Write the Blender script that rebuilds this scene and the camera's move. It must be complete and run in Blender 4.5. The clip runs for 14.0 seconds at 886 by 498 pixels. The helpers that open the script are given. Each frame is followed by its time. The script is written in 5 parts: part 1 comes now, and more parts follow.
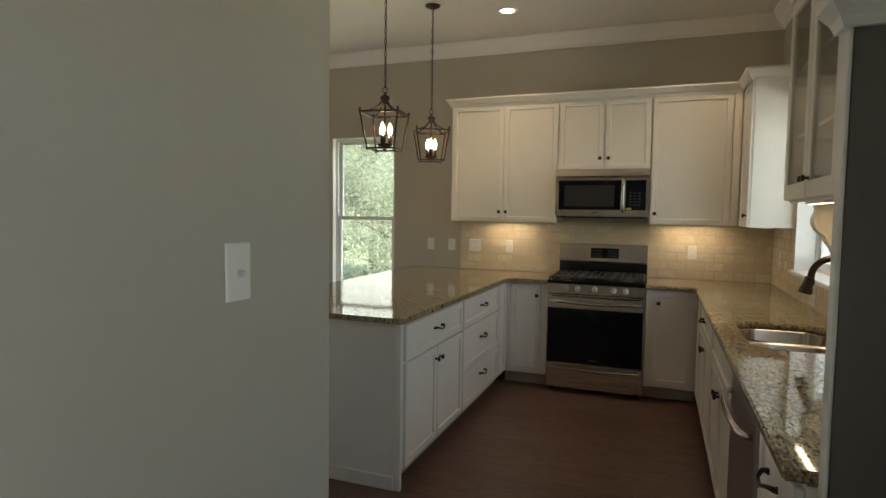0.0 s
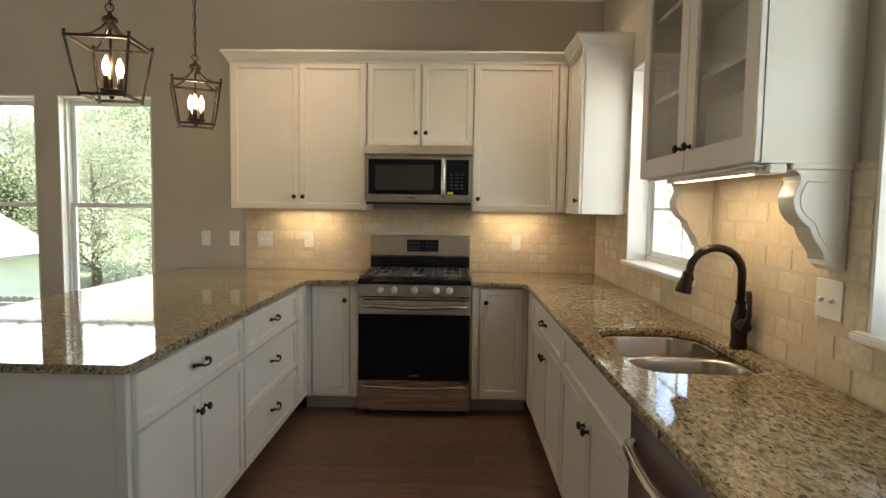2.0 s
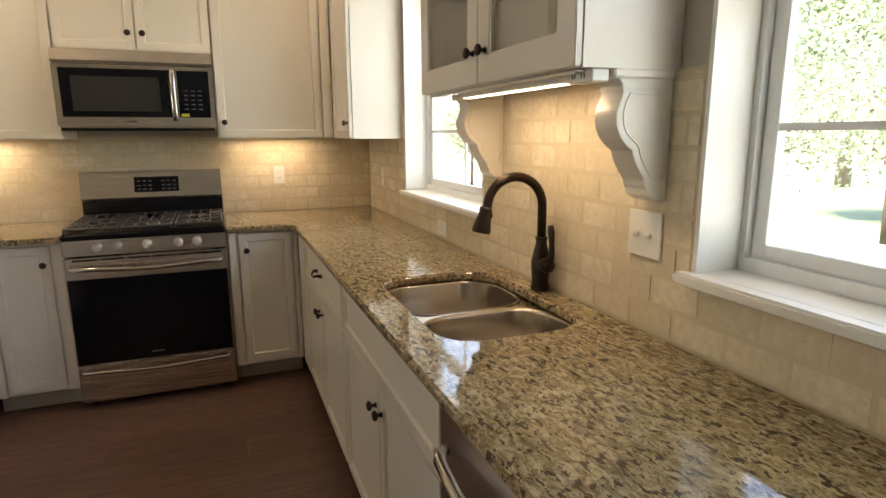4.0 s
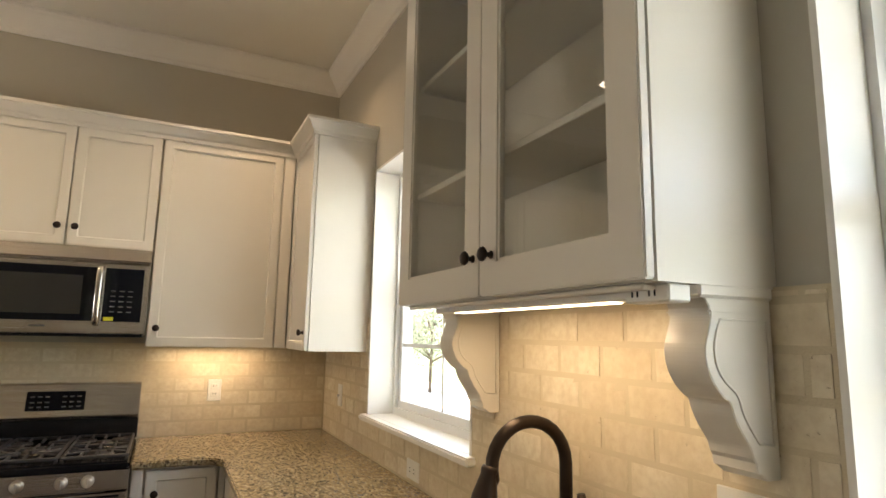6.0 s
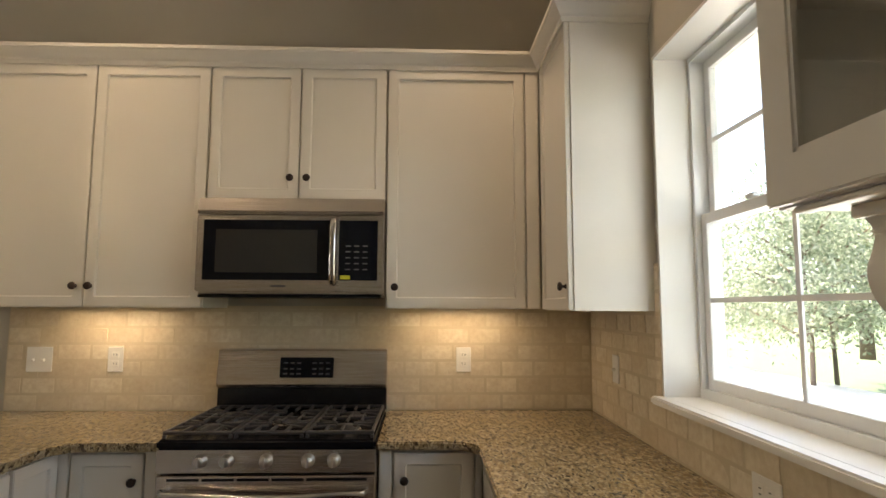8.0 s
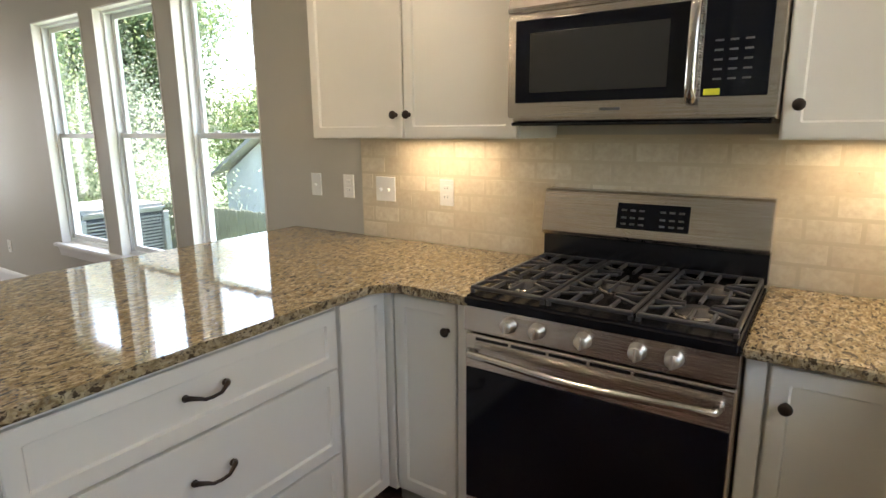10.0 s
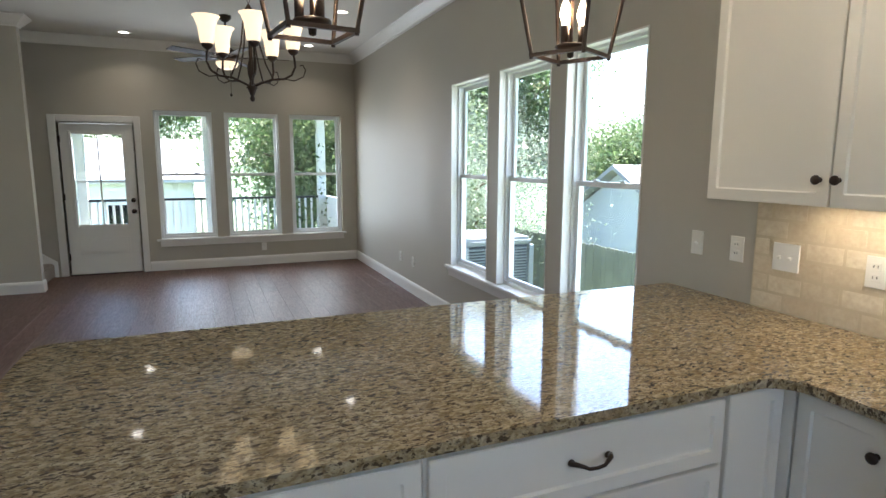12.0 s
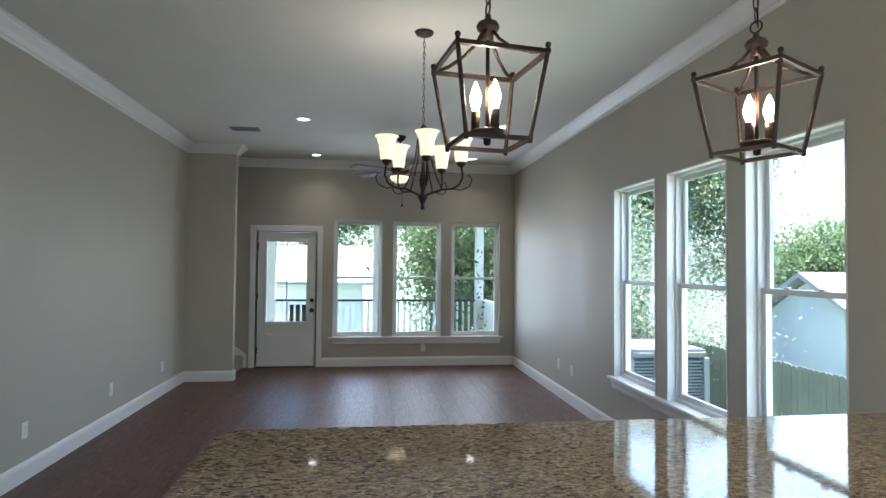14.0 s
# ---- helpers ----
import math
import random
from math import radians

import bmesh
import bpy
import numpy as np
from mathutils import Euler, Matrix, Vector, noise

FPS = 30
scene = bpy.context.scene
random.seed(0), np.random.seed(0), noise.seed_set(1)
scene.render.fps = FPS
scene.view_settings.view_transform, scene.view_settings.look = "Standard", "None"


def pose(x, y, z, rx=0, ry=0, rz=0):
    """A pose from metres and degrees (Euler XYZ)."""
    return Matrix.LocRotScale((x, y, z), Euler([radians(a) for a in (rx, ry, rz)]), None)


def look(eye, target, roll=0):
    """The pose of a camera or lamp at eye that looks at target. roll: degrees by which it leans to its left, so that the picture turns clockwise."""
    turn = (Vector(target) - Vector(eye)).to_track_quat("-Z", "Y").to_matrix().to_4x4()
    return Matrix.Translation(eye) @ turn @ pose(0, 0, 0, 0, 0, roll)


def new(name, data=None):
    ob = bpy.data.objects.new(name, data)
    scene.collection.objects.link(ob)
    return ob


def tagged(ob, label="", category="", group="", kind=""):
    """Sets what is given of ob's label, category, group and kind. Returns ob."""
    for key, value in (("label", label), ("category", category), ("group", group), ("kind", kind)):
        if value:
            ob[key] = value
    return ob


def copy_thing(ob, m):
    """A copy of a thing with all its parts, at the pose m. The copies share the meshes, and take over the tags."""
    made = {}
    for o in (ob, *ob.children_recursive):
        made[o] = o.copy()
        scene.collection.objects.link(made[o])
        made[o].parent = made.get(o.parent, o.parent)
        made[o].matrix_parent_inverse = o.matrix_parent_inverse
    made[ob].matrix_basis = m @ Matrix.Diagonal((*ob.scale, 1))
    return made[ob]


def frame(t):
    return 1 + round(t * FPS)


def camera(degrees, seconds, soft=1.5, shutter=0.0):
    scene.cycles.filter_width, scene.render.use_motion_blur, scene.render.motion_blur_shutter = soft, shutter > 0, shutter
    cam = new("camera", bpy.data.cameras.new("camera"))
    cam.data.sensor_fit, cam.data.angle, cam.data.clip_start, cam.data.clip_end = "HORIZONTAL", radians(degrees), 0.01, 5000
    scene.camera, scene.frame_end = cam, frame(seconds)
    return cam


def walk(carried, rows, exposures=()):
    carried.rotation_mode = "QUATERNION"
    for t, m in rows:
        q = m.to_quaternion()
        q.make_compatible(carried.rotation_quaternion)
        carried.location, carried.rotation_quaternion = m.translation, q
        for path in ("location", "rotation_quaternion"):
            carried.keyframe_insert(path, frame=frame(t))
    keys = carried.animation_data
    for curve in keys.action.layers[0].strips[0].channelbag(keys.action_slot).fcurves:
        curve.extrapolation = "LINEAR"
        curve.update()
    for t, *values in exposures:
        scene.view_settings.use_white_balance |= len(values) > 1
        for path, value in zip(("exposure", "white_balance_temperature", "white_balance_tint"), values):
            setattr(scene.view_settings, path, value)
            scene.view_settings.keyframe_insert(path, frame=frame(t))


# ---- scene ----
cam = camera(75.4, 14.0)
PATH = [
    (0, (0.47, -5.36, 1.449), (-0.235, -3.493, 1.326), 0.8),
    (0.5, (0.372, -5.135, 1.4), (-0.074, -3.189, 1.293), 1.0),
    (1, (0.341, -4.861, 1.413), (0.07, -2.882, 1.306), 0.8),
    (1.5, (0.259, -4.643, 1.427), (0.084, -2.654, 1.316), 0.6),
    (2, (0.266, -4.442, 1.405), (0.224, -2.448, 1.263), 0.8),
    (2.5, (0.245, -4.26, 1.396), (0.516, -2.305, 1.073), 0.6),
    (2.7, (0.287, -4.251, 1.387), (0.672, -2.332, 0.975), 0.4),
    (4.8, (0.374, -3.673, 1.44), (1.163, -1.863, 1.121), 0.9),
    (5, (0.371, -3.642, 1.448), (1.179, -1.821, 1.268), 0.9),
    (5.5, (0.391, -3.562, 1.445), (1.234, -1.752, 1.553), 0.9),
    (6, (0.469, -3.456, 1.455), (1.317, -1.671, 1.76), 1.1),
    (6.5, (0.557, -3.338, 1.469), (1.381, -1.561, 1.871), 0.9),
    (7, (0.561, -3.218, 1.446), (1.203, -1.365, 1.841), 0.3),
    (7.5, (0.627, -2.953, 1.462), (0.898, -1.004, 1.816), -0.7),
    (8, (0.543, -2.747, 1.389), (0.611, -0.758, 1.593), 0.2),
    (8.2, (0.541, -2.674, 1.379), (0.505, -0.676, 1.445), 0.1),
    (10.3, (0.49, -2.075, 1.431), (-0.75, -0.57, 0.986), -0.4),
    (10.5, (0.461, -2.08, 1.436), (-0.877, -0.661, 0.994), -0.1),
    (11, (0.416, -2.115, 1.468), (-1.14, -0.939, 1.026), 0.1),
    (11.5, (0.389, -2.158, 1.505), (-1.321, -1.211, 1.083), 0.3),
    (12, (0.376, -2.188, 1.53), (-1.45, -1.43, 1.227), 0.2),
    (12.5, (0.364, -2.19, 1.532), (-1.541, -1.597, 1.392), 0.5),
    (13, (0.351, -2.177, 1.521), (-1.599, -1.729, 1.492), 0.6),
    (13.5, (0.342, -2.202, 1.525), (-1.629, -1.864, 1.553), 0.6),
    (14, (0.334, -2.219, 1.521), (-1.649, -1.969, 1.58), 0.5),
]
EXPOSURE = [(0.0, 2.5, 7050, 12), (1.0, 2.75, 7050, 12), (2.0, 2.98, 7250, 14), (5.0, 3.22, 7500, 18), (6.5, 3.02, 7500, 18), (8.2, 2.6, 7400, 18), (10.3, 3.38, 6550, 14), (11.5, 3.08, 6050, 13), (13.0, 3.0, 5650, 12), (14.0, 2.88, 5500, 12)]
walk(cam, [(t, look(eye, target, roll)) for t, eye, target, roll in PATH], exposures=EXPOSURE)

# ---- world, sun ----
world = bpy.data.worlds.new("daylight")
scene.world = world
world.use_nodes = True
wn = world.node_tree.nodes
sky = wn.new("ShaderNodeTexSky")
sky.sky_type = "NISHITA"
sky.sun_disc = False
sky.sun_elevation = radians(67)
sky.sun_rotation = radians(301)
wn["Background"].inputs["Strength"].default_value = 0.15
world.node_tree.links.new(sky.outputs[0], wn["Background"].inputs["Color"])
sun = new("sun", bpy.data.lights.new("sun", "SUN"))
sun.data.energy = 5.0
sun.data.angle = radians(0.6)
sun.data.color = (1.0, 0.95, 0.86)
sun.matrix_world = look((-5, 3, 14), (0, 0, 0))

CEIL = 3.09
WARM = (1.0, 0.81, 0.55)
CAN = (1.0, 0.85, 0.66)


def lamp(name, kind, power, place, colour, size=0.1, target=None, spread=180, size_y=None):
    data = bpy.data.lights.new(name, kind)
    data.energy, data.color = power, colour
    if kind == "AREA":
        data.shape, data.size, data.spread = ("RECTANGLE" if size_y else "DISK"), size, radians(spread)
        if size_y:
            data.size_y = size_y
    else:
        data.shadow_soft_size = size
    ob = new(name, data)
    ob.matrix_world = look(place, target) if target else Matrix.Translation(place)
    return ob


# ---- materials ----
def nodes_of(name):
    m = bpy.data.materials.new(name)
    m.use_nodes = True
    nt = m.node_tree
    return m, nt, nt.nodes, nt.nodes["Principled BSDF"]


def spot(nt, kind, **values):
    n = nt.nodes.new(kind)
    for k, v in values.items():
        n.inputs[k.replace("_", " ")].default_value = v
    return n


def place_node(nt, scale=(1, 1, 1)):
    geo = nt.nodes.new("ShaderNodeNewGeometry")
    mp = nt.nodes.new("ShaderNodeMapping")
    mp.inputs["Scale"].default_value = scale
    nt.links.new(geo.outputs["Position"], mp.inputs["Vector"])
    return mp.outputs["Vector"]


def ramp(nt, src, stops):
    r = nt.nodes.new("ShaderNodeValToRGB")
    while len(r.color_ramp.elements) < len(stops):
        r.color_ramp.elements.new(0.5)
    for e, (p, c) in zip(r.color_ramp.elements, stops):
        e.position = p
        e.color = (*c, 1) if not isinstance(c, (int, float)) else (c, c, c, 1)
    nt.links.new(src, r.inputs["Fac"])
    return r.outputs["Color"]


def mixed(nt, fac, a, b, blend="MIX"):
    n = nt.nodes.new("ShaderNodeMix")
    n.data_type, n.blend_type = "RGBA", blend
    for sock, v in ((n.inputs["Factor"], fac), (n.inputs["A"], a), (n.inputs["B"], b)):
        if hasattr(v, "is_linked"):
            nt.links.new(v, sock)
        elif isinstance(v, tuple):
            sock.default_value = (*v, 1)
        else:
            sock.default_value = v
    return n.outputs["Result"]


def bump(nt, bsdf, src, strength, distance):
    b = spot(nt, "ShaderNodeBump", Strength=strength, Distance=distance)
    nt.links.new(src, b.inputs["Height"])
    nt.links.new(b.outputs["Normal"], bsdf.inputs["Normal"])


def paint(name, colour, rough=0.5, grain=220.0, relief=0.08, drift=0.05, spec=0.5, metal=0.0):
    """Painted or plain surface: slow drift of tone, fine grain relief, uneven gloss."""
    m, nt, n, b = nodes_of(name)
    at = place_node(nt)
    slow = spot(nt, "ShaderNodeTexNoise", Scale=1.7, Detail=3.0)
    fine = spot(nt, "ShaderNodeTexNoise", Scale=grain, Detail=2.0)
    for q in (slow, fine):
        nt.links.new(at, q.inputs["Vector"])
    lo = tuple(c * (1 - drift) for c in colour)
    hi = tuple(min(1, c * (1 + drift)) for c in colour)
    nt.links.new(ramp(nt, slow.outputs["Fac"], [(0.3, lo), (0.7, hi)]), b.inputs["Base Color"])
    nt.links.new(ramp(nt, slow.outputs["Fac"], [(0.3, rough * 0.9), (0.7, min(1, rough * 1.1))]), b.inputs["Roughness"])
    b.inputs["Metallic"].default_value = metal
    b.inputs["Specular IOR Level"].default_value = spec
    bump(nt, b, fine.outputs["Fac"], relief, 0.002)
    return m


def metal_brushed(name, colour, rough, stretch):
    m, nt, n, b = nodes_of(name)
    at = place_node(nt, stretch)
    g = spot(nt, "ShaderNodeTexNoise", Scale=60.0, Detail=3.0)
    nt.links.new(at, g.inputs["Vector"])
    b.inputs["Metallic"].default_value = 1
    nt.links.new(ramp(nt, g.outputs["Fac"], [(0.3, tuple(c * 0.985 for c in colour)), (0.7, colour)]), b.inputs["Base Color"])
    nt.links.new(ramp(nt, g.outputs["Fac"], [(0.3, rough * 0.96), (0.7, rough * 1.04)]), b.inputs["Roughness"])
    return m


def glow(name, colour, strength):
    m, nt, n, b = nodes_of(name)
    b.inputs["Base Color"].default_value = (*colour, 1)
    b.inputs["Emission Color"].default_value = (*colour, 1)
    b.inputs["Emission Strength"].default_value = strength
    return m


def clear_glass(name, tint=(1, 1, 1), base=0.03):
    m, nt, n, b = nodes_of(name)
    n.remove(b)
    tr = n.new("ShaderNodeBsdfTransparent")
    tr.inputs["Color"].default_value = (*tint, 1)
    gl = n.new("ShaderNodeBsdfGlossy")
    gl.inputs["Roughness"].default_value = 0.01
    lw = n.new("ShaderNodeLayerWeight")
    lw.inputs["Blend"].default_value = 0.5
    pw = n.new("ShaderNodeMath")
    pw.operation = "POWER"
    pw.inputs[1].default_value = 5.0
    nt.links.new(lw.outputs["Facing"], pw.inputs[0])
    ml = n.new("ShaderNodeMath")
    ml.operation = "MULTIPLY_ADD"
    ml.inputs[1].default_value, ml.inputs[2].default_value = 0.6, base
    nt.links.new(pw.outputs[0], ml.inputs[0])
    mx = n.new("ShaderNodeMixShader")
    nt.links.new(ml.outputs[0], mx.inputs[0])
    nt.links.new(tr.outputs[0], mx.inputs[1])
    nt.links.new(gl.outputs[0], mx.inputs[2])
    nt.links.new(mx.outputs[0], n["Material Output"].inputs["Surface"])
    return m


def granite_material():
    m, nt, n, b = nodes_of("granite")
    at = place_node(nt, (1, 1, 1))
    warp = spot(nt, "ShaderNodeTexNoise", Scale=30.0, Detail=2.0)
    nt.links.new(at, warp.inputs["Vector"])
    v = n.new("ShaderNodeVectorMath")
    v.operation = "MULTIPLY_ADD"
    nt.links.new(warp.outputs["Color"], v.inputs[0])
    v.inputs[1].default_value = (0.02, 0.02, 0.02)
    nt.links.new(at, v.inputs[2])
    cell = spot(nt, "ShaderNodeTexVoronoi", Scale=110.0)
    big = spot(nt, "ShaderNodeTexNoise", Scale=7.0, Detail=4.0)
    mid = spot(nt, "ShaderNodeTexNoise", Scale=50.0, Detail=4.0, Roughness=0.65)
    dark = spot(nt, "ShaderNodeTexNoise", Scale=62.0, Detail=2.5, Roughness=0.55)
    tiny = spot(nt, "ShaderNodeTexNoise", Scale=150.0, Detail=2.0)
    grain = n.new("ShaderNodeMapping")
    grain.inputs["Scale"].default_value = (1.5, 0.6, 1.0)
    grain.inputs["Rotation"].default_value = (0, 0, 0.35)
    nt.links.new(v.outputs[0], grain.inputs["Vector"])
    for q in (cell, big):
        nt.links.new(v.outputs[0], q.inputs["Vector"])
    for q in (mid, dark, tiny):
        nt.links.new(grain.outputs["Vector"], q.inputs["Vector"])
    sep = n.new("ShaderNodeSeparateColor")
    nt.links.new(cell.outputs["Color"], sep.inputs[0])
    base = ramp(nt, mid.outputs["Fac"], [(0.34, (0.14, 0.095, 0.048)), (0.43, (0.25, 0.19, 0.105)), (0.50, (0.385, 0.305, 0.178)), (0.62, (0.51, 0.425, 0.285))])
    base = mixed(nt, ramp(nt, sep.outputs[0], [(0.7, 0.0), (0.78, 0.6)]), base, (0.24, 0.195, 0.135))
    base = mixed(nt, ramp(nt, big.outputs["Fac"], [(0.42, 0.0), (0.62, 0.28)]), base, (0.33, 0.23, 0.10))
    base = mixed(nt, ramp(nt, dark.outputs["Fac"], [(0.36, 0.75), (0.40, 0.0)]), base, (0.20, 0.135, 0.065))
    base = mixed(nt, ramp(nt, dark.outputs["Fac"], [(0.575, 0.0), (0.605, 0.92)]), base, (0.055, 0.037, 0.022))
    base = mixed(nt, ramp(nt, tiny.outputs["Fac"], [(0.62, 0.0), (0.65, 0.85)]), base, (0.035, 0.026, 0.018))
    nt.links.new(base, b.inputs["Base Color"])
    b.inputs["Roughness"].default_value = 0.05
    b.inputs["Specular IOR Level"].default_value = 0.5
    bump(nt, b, tiny.outputs["Fac"], 0.02, 0.0006)
    return m


def piece_material(name, tones, rough, grain_scale, grain_mix, grain_dark, relief, pits=False, spec=0.5):
    """Tiles and planks: each piece has its own tone by Object Info's Random."""
    m, nt, n, b = nodes_of(name)
    info = n.new("ShaderNodeObjectInfo")
    at = place_node(nt, grain_scale)
    off = n.new("ShaderNodeVectorMath")
    off.operation = "MULTIPLY_ADD"
    nt.links.new(info.outputs["Random"], off.inputs[0])
    off.inputs[1].default_value = (37, 53, 71)
    nt.links.new(at, off.inputs[2])
    g = spot(nt, "ShaderNodeTexNoise", Scale=9.0, Detail=6.0, Roughness=0.6)
    s = spot(nt, "ShaderNodeTexNoise", Scale=2.2, Detail=2.0)
    for q in (g, s):
        nt.links.new(off.outputs[0], q.inputs["Vector"])
    c = ramp(nt, info.outputs["Random"], [(i / (len(tones) - 1), t) for i, t in enumerate(tones)])
    c = mixed(nt, ramp(nt, g.outputs["Fac"], [(0.35, grain_mix), (0.62, 0.0)]), c, grain_dark)
    c = mixed(nt, ramp(nt, s.outputs["Fac"], [(0.35, 0.25), (0.6, 0.0)]), c, grain_dark)
    height = g.outputs["Fac"]
    if pits:
        p = spot(nt, "ShaderNodeTexNoise", Scale=15.0, Detail=5.0, Roughness=0.72)
        nt.links.new(off.outputs[0], p.inputs["Vector"])
        hole = ramp(nt, p.outputs["Fac"], [(0.27, 0.8), (0.33, 0.0)])
        c = mixed(nt, hole, c, (0.30, 0.19, 0.09))
        height = ramp(nt, p.outputs["Fac"], [(0.26, 0.0), (0.37, 1.0)])
    nt.links.new(c, b.inputs["Base Color"])
    nt.links.new(ramp(nt, g.outputs["Fac"], [(0.3, min(1, rough * 1.3)), (0.7, rough * 0.85)]), b.inputs["Roughness"])
    b.inputs["Specular IOR Level"].default_value = spec
    bump(nt, b, height, relief, 0.003)
    return m


def leaf_material(name, tones):
    m, nt, n, b = nodes_of(name)
    geo = n.new("ShaderNodeNewGeometry")
    c = ramp(nt, geo.outputs["Random Per Island"], [(i / (len(tones) - 1), t) for i, t in enumerate(tones)])
    nt.links.new(c, b.inputs["Base Color"])
    b.inputs["Roughness"].default_value = 0.6
    tl = n.new("ShaderNodeBsdfTranslucent")
    nt.links.new(c, tl.inputs["Color"])
    mx = n.new("ShaderNodeMixShader")
    mx.inputs[0].default_value = 0.45
    nt.links.new(b.outputs[0], mx.inputs[1])
    nt.links.new(tl.outputs[0], mx.inputs[2])
    nt.links.new(mx.outputs[0], n["Material Output"].inputs["Surface"])
    return m


WALL = paint("wall_paint", (0.475, 0.44, 0.365), 0.55, 160, 0.12, 0.03)
CEILING = paint("ceiling_paint", (0.74, 0.72, 0.66), 0.8, 120, 0.15, 0.03)
TRIM = paint("trim_paint", (0.80, 0.78, 0.73), 0.35, 90, 0.03, 0.02)
CAB = paint("cabinet_paint", (0.78, 0.74, 0.66), 0.33, 70, 0.05, 0.03)
CABIN = paint("cabinet_inside", (0.72, 0.69, 0.62), 0.5, 70, 0.04, 0.03)
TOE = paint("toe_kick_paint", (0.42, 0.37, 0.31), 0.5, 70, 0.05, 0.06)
VINYL = paint("window_vinyl", (0.82, 0.83, 0.82), 0.35, 60, 0.02, 0.02)
PLASTIC = paint("white_plastic", (0.82, 0.80, 0.74), 0.3, 60, 0.02, 0.02)
GROUT = paint("grout", (0.63, 0.535, 0.375), 0.9, 260, 0.4, 0.08)
CARPET = paint("stair_carpet", (0.36, 0.32, 0.27), 0.95, 500, 0.9, 0.1)
BRONZE = paint("oil_rubbed_bronze", (0.045, 0.032, 0.025), 0.36, 140, 0.12, 0.25, 0.5, 0.75)
LANTERN = paint("rubbed_bronze_frame", (0.05, 0.032, 0.023), 0.45, 140, 0.15, 0.3, 0.4, 0.4)
# darker than the wall paint: the hall's shade is put into this colour
SHADEDPAINT = paint("shaded_wall_paint", (0.12, 0.105, 0.085), 0.5, 160, 0.1, 0.04)
BLACK = paint("black_enamel", (0.012, 0.012, 0.013), 0.18, 60, 0.02, 0.1)
FANWOOD = paint("dark_fan_blade", (0.022, 0.015, 0.012), 0.6, 30, 0.1, 0.3, 0.2)
IRON = paint("cast_iron", (0.05, 0.048, 0.05), 0.42, 300, 0.3, 0.2)
COOKTOP = paint("cooktop_enamel", (0.008, 0.008, 0.01), 0.22, 60, 0.02, 0.1, 0.15)
DARKGLASS = paint("dark_oven_glass", (0.004, 0.005, 0.009), 0.08, 20, 0.0, 0.1, 0.3)
WINDOWGLASS_MW = paint("microwave_mesh_window", (0.035, 0.034, 0.032), 0.12, 900, 0.1, 0.1)
BUTTON = paint("button_print", (0.10, 0.10, 0.095), 0.5, 60, 0.0, 0.05)
YELLOW = paint("yellow_sticker", (0.75, 0.72, 0.05), 0.5, 60, 0.0, 0.05)
STEEL = metal_brushed("stainless_steel", (0.64, 0.58, 0.52), 0.27, (0.05, 0.5, 40))
STEELDW = metal_brushed("stainless_dishwasher", (0.42, 0.40, 0.40), 0.3, (0.5, 0.05, 14))
KNOBSTEEL = metal_brushed("satin_knob_steel", (0.78, 0.75, 0.70), 0.34, (2, 2, 2))
CHROME = metal_brushed("polished_steel", (0.60, 0.58, 0.55), 0.14, (2, 2, 2))
SINKSTEEL = metal_brushed("sink_steel", (0.48, 0.42, 0.36), 0.22, (9, 0.2, 0.2))
GRANITE = granite_material()
TILE = piece_material("travertine", [(0.68, 0.585, 0.42), (0.74, 0.65, 0.485), (0.79, 0.71, 0.55), (0.66, 0.56, 0.40), (0.77, 0.68, 0.515)], 0.5, (5, 5, 5), 0.4, (0.52, 0.40, 0.25), 0.75, True)
PLANK = piece_material("dark_plank", [(0.145, 0.079, 0.058), (0.163, 0.089, 0.067), (0.128, 0.071, 0.053), (0.154, 0.085, 0.063)], 0.42, (1.2, 12, 12), 0.5, (0.062, 0.032, 0.022), 0.05, spec=0.34)
GLASS = clear_glass("window_glass", (0.97, 0.99, 0.98))
CABGLASS = clear_glass("cabinet_glass", (0.97, 0.98, 0.97), 0.08)
BULB = glow("lit_bulb", (1.0, 0.74, 0.44), 3.0)
CANGLOW = glow("lit_can", (1.0, 0.90, 0.74), 1.2)
SHADE = glow("frosted_shade", (1.0, 0.77, 0.46), 0.16)
LED = glow("led_strip", (1.0, 0.87, 0.64), 0.7)
GRASS = paint("lawn", (0.10, 0.135, 0.065), 0.9, 9, 0.8, 0.3)
ROAD = paint("concrete_drive", (0.52, 0.51, 0.48), 0.9, 40, 0.3, 0.08)
SIDING = paint("white_siding", (0.80, 0.80, 0.78), 0.6, 30, 0.05, 0.04)
ROOFING = paint("pale_roof", (0.45, 0.43, 0.41), 0.8, 30, 0.4, 0.12)
DECK = paint("deck_boards", (0.42, 0.38, 0.33), 0.8, 40, 0.2, 0.1)
FENCE = paint("weathered_fence", (0.17, 0.17, 0.145), 0.9, 35, 0.4, 0.2)
ACMETAL = paint("condenser_metal", (0.24, 0.25, 0.26), 0.5, 40, 0.05, 0.08)
ACDARK = paint("condenser_coil", (0.05, 0.058, 0.07), 0.6, 40, 0.1, 0.1)
RAILBLACK = paint("black_rail", (0.02, 0.022, 0.025), 0.5, 40, 0.02, 0.1)
BARK = paint("bark", (0.14, 0.10, 0.075), 0.95, 25, 0.8, 0.3)
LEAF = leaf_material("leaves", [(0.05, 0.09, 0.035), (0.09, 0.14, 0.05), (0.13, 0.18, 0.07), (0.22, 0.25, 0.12)])
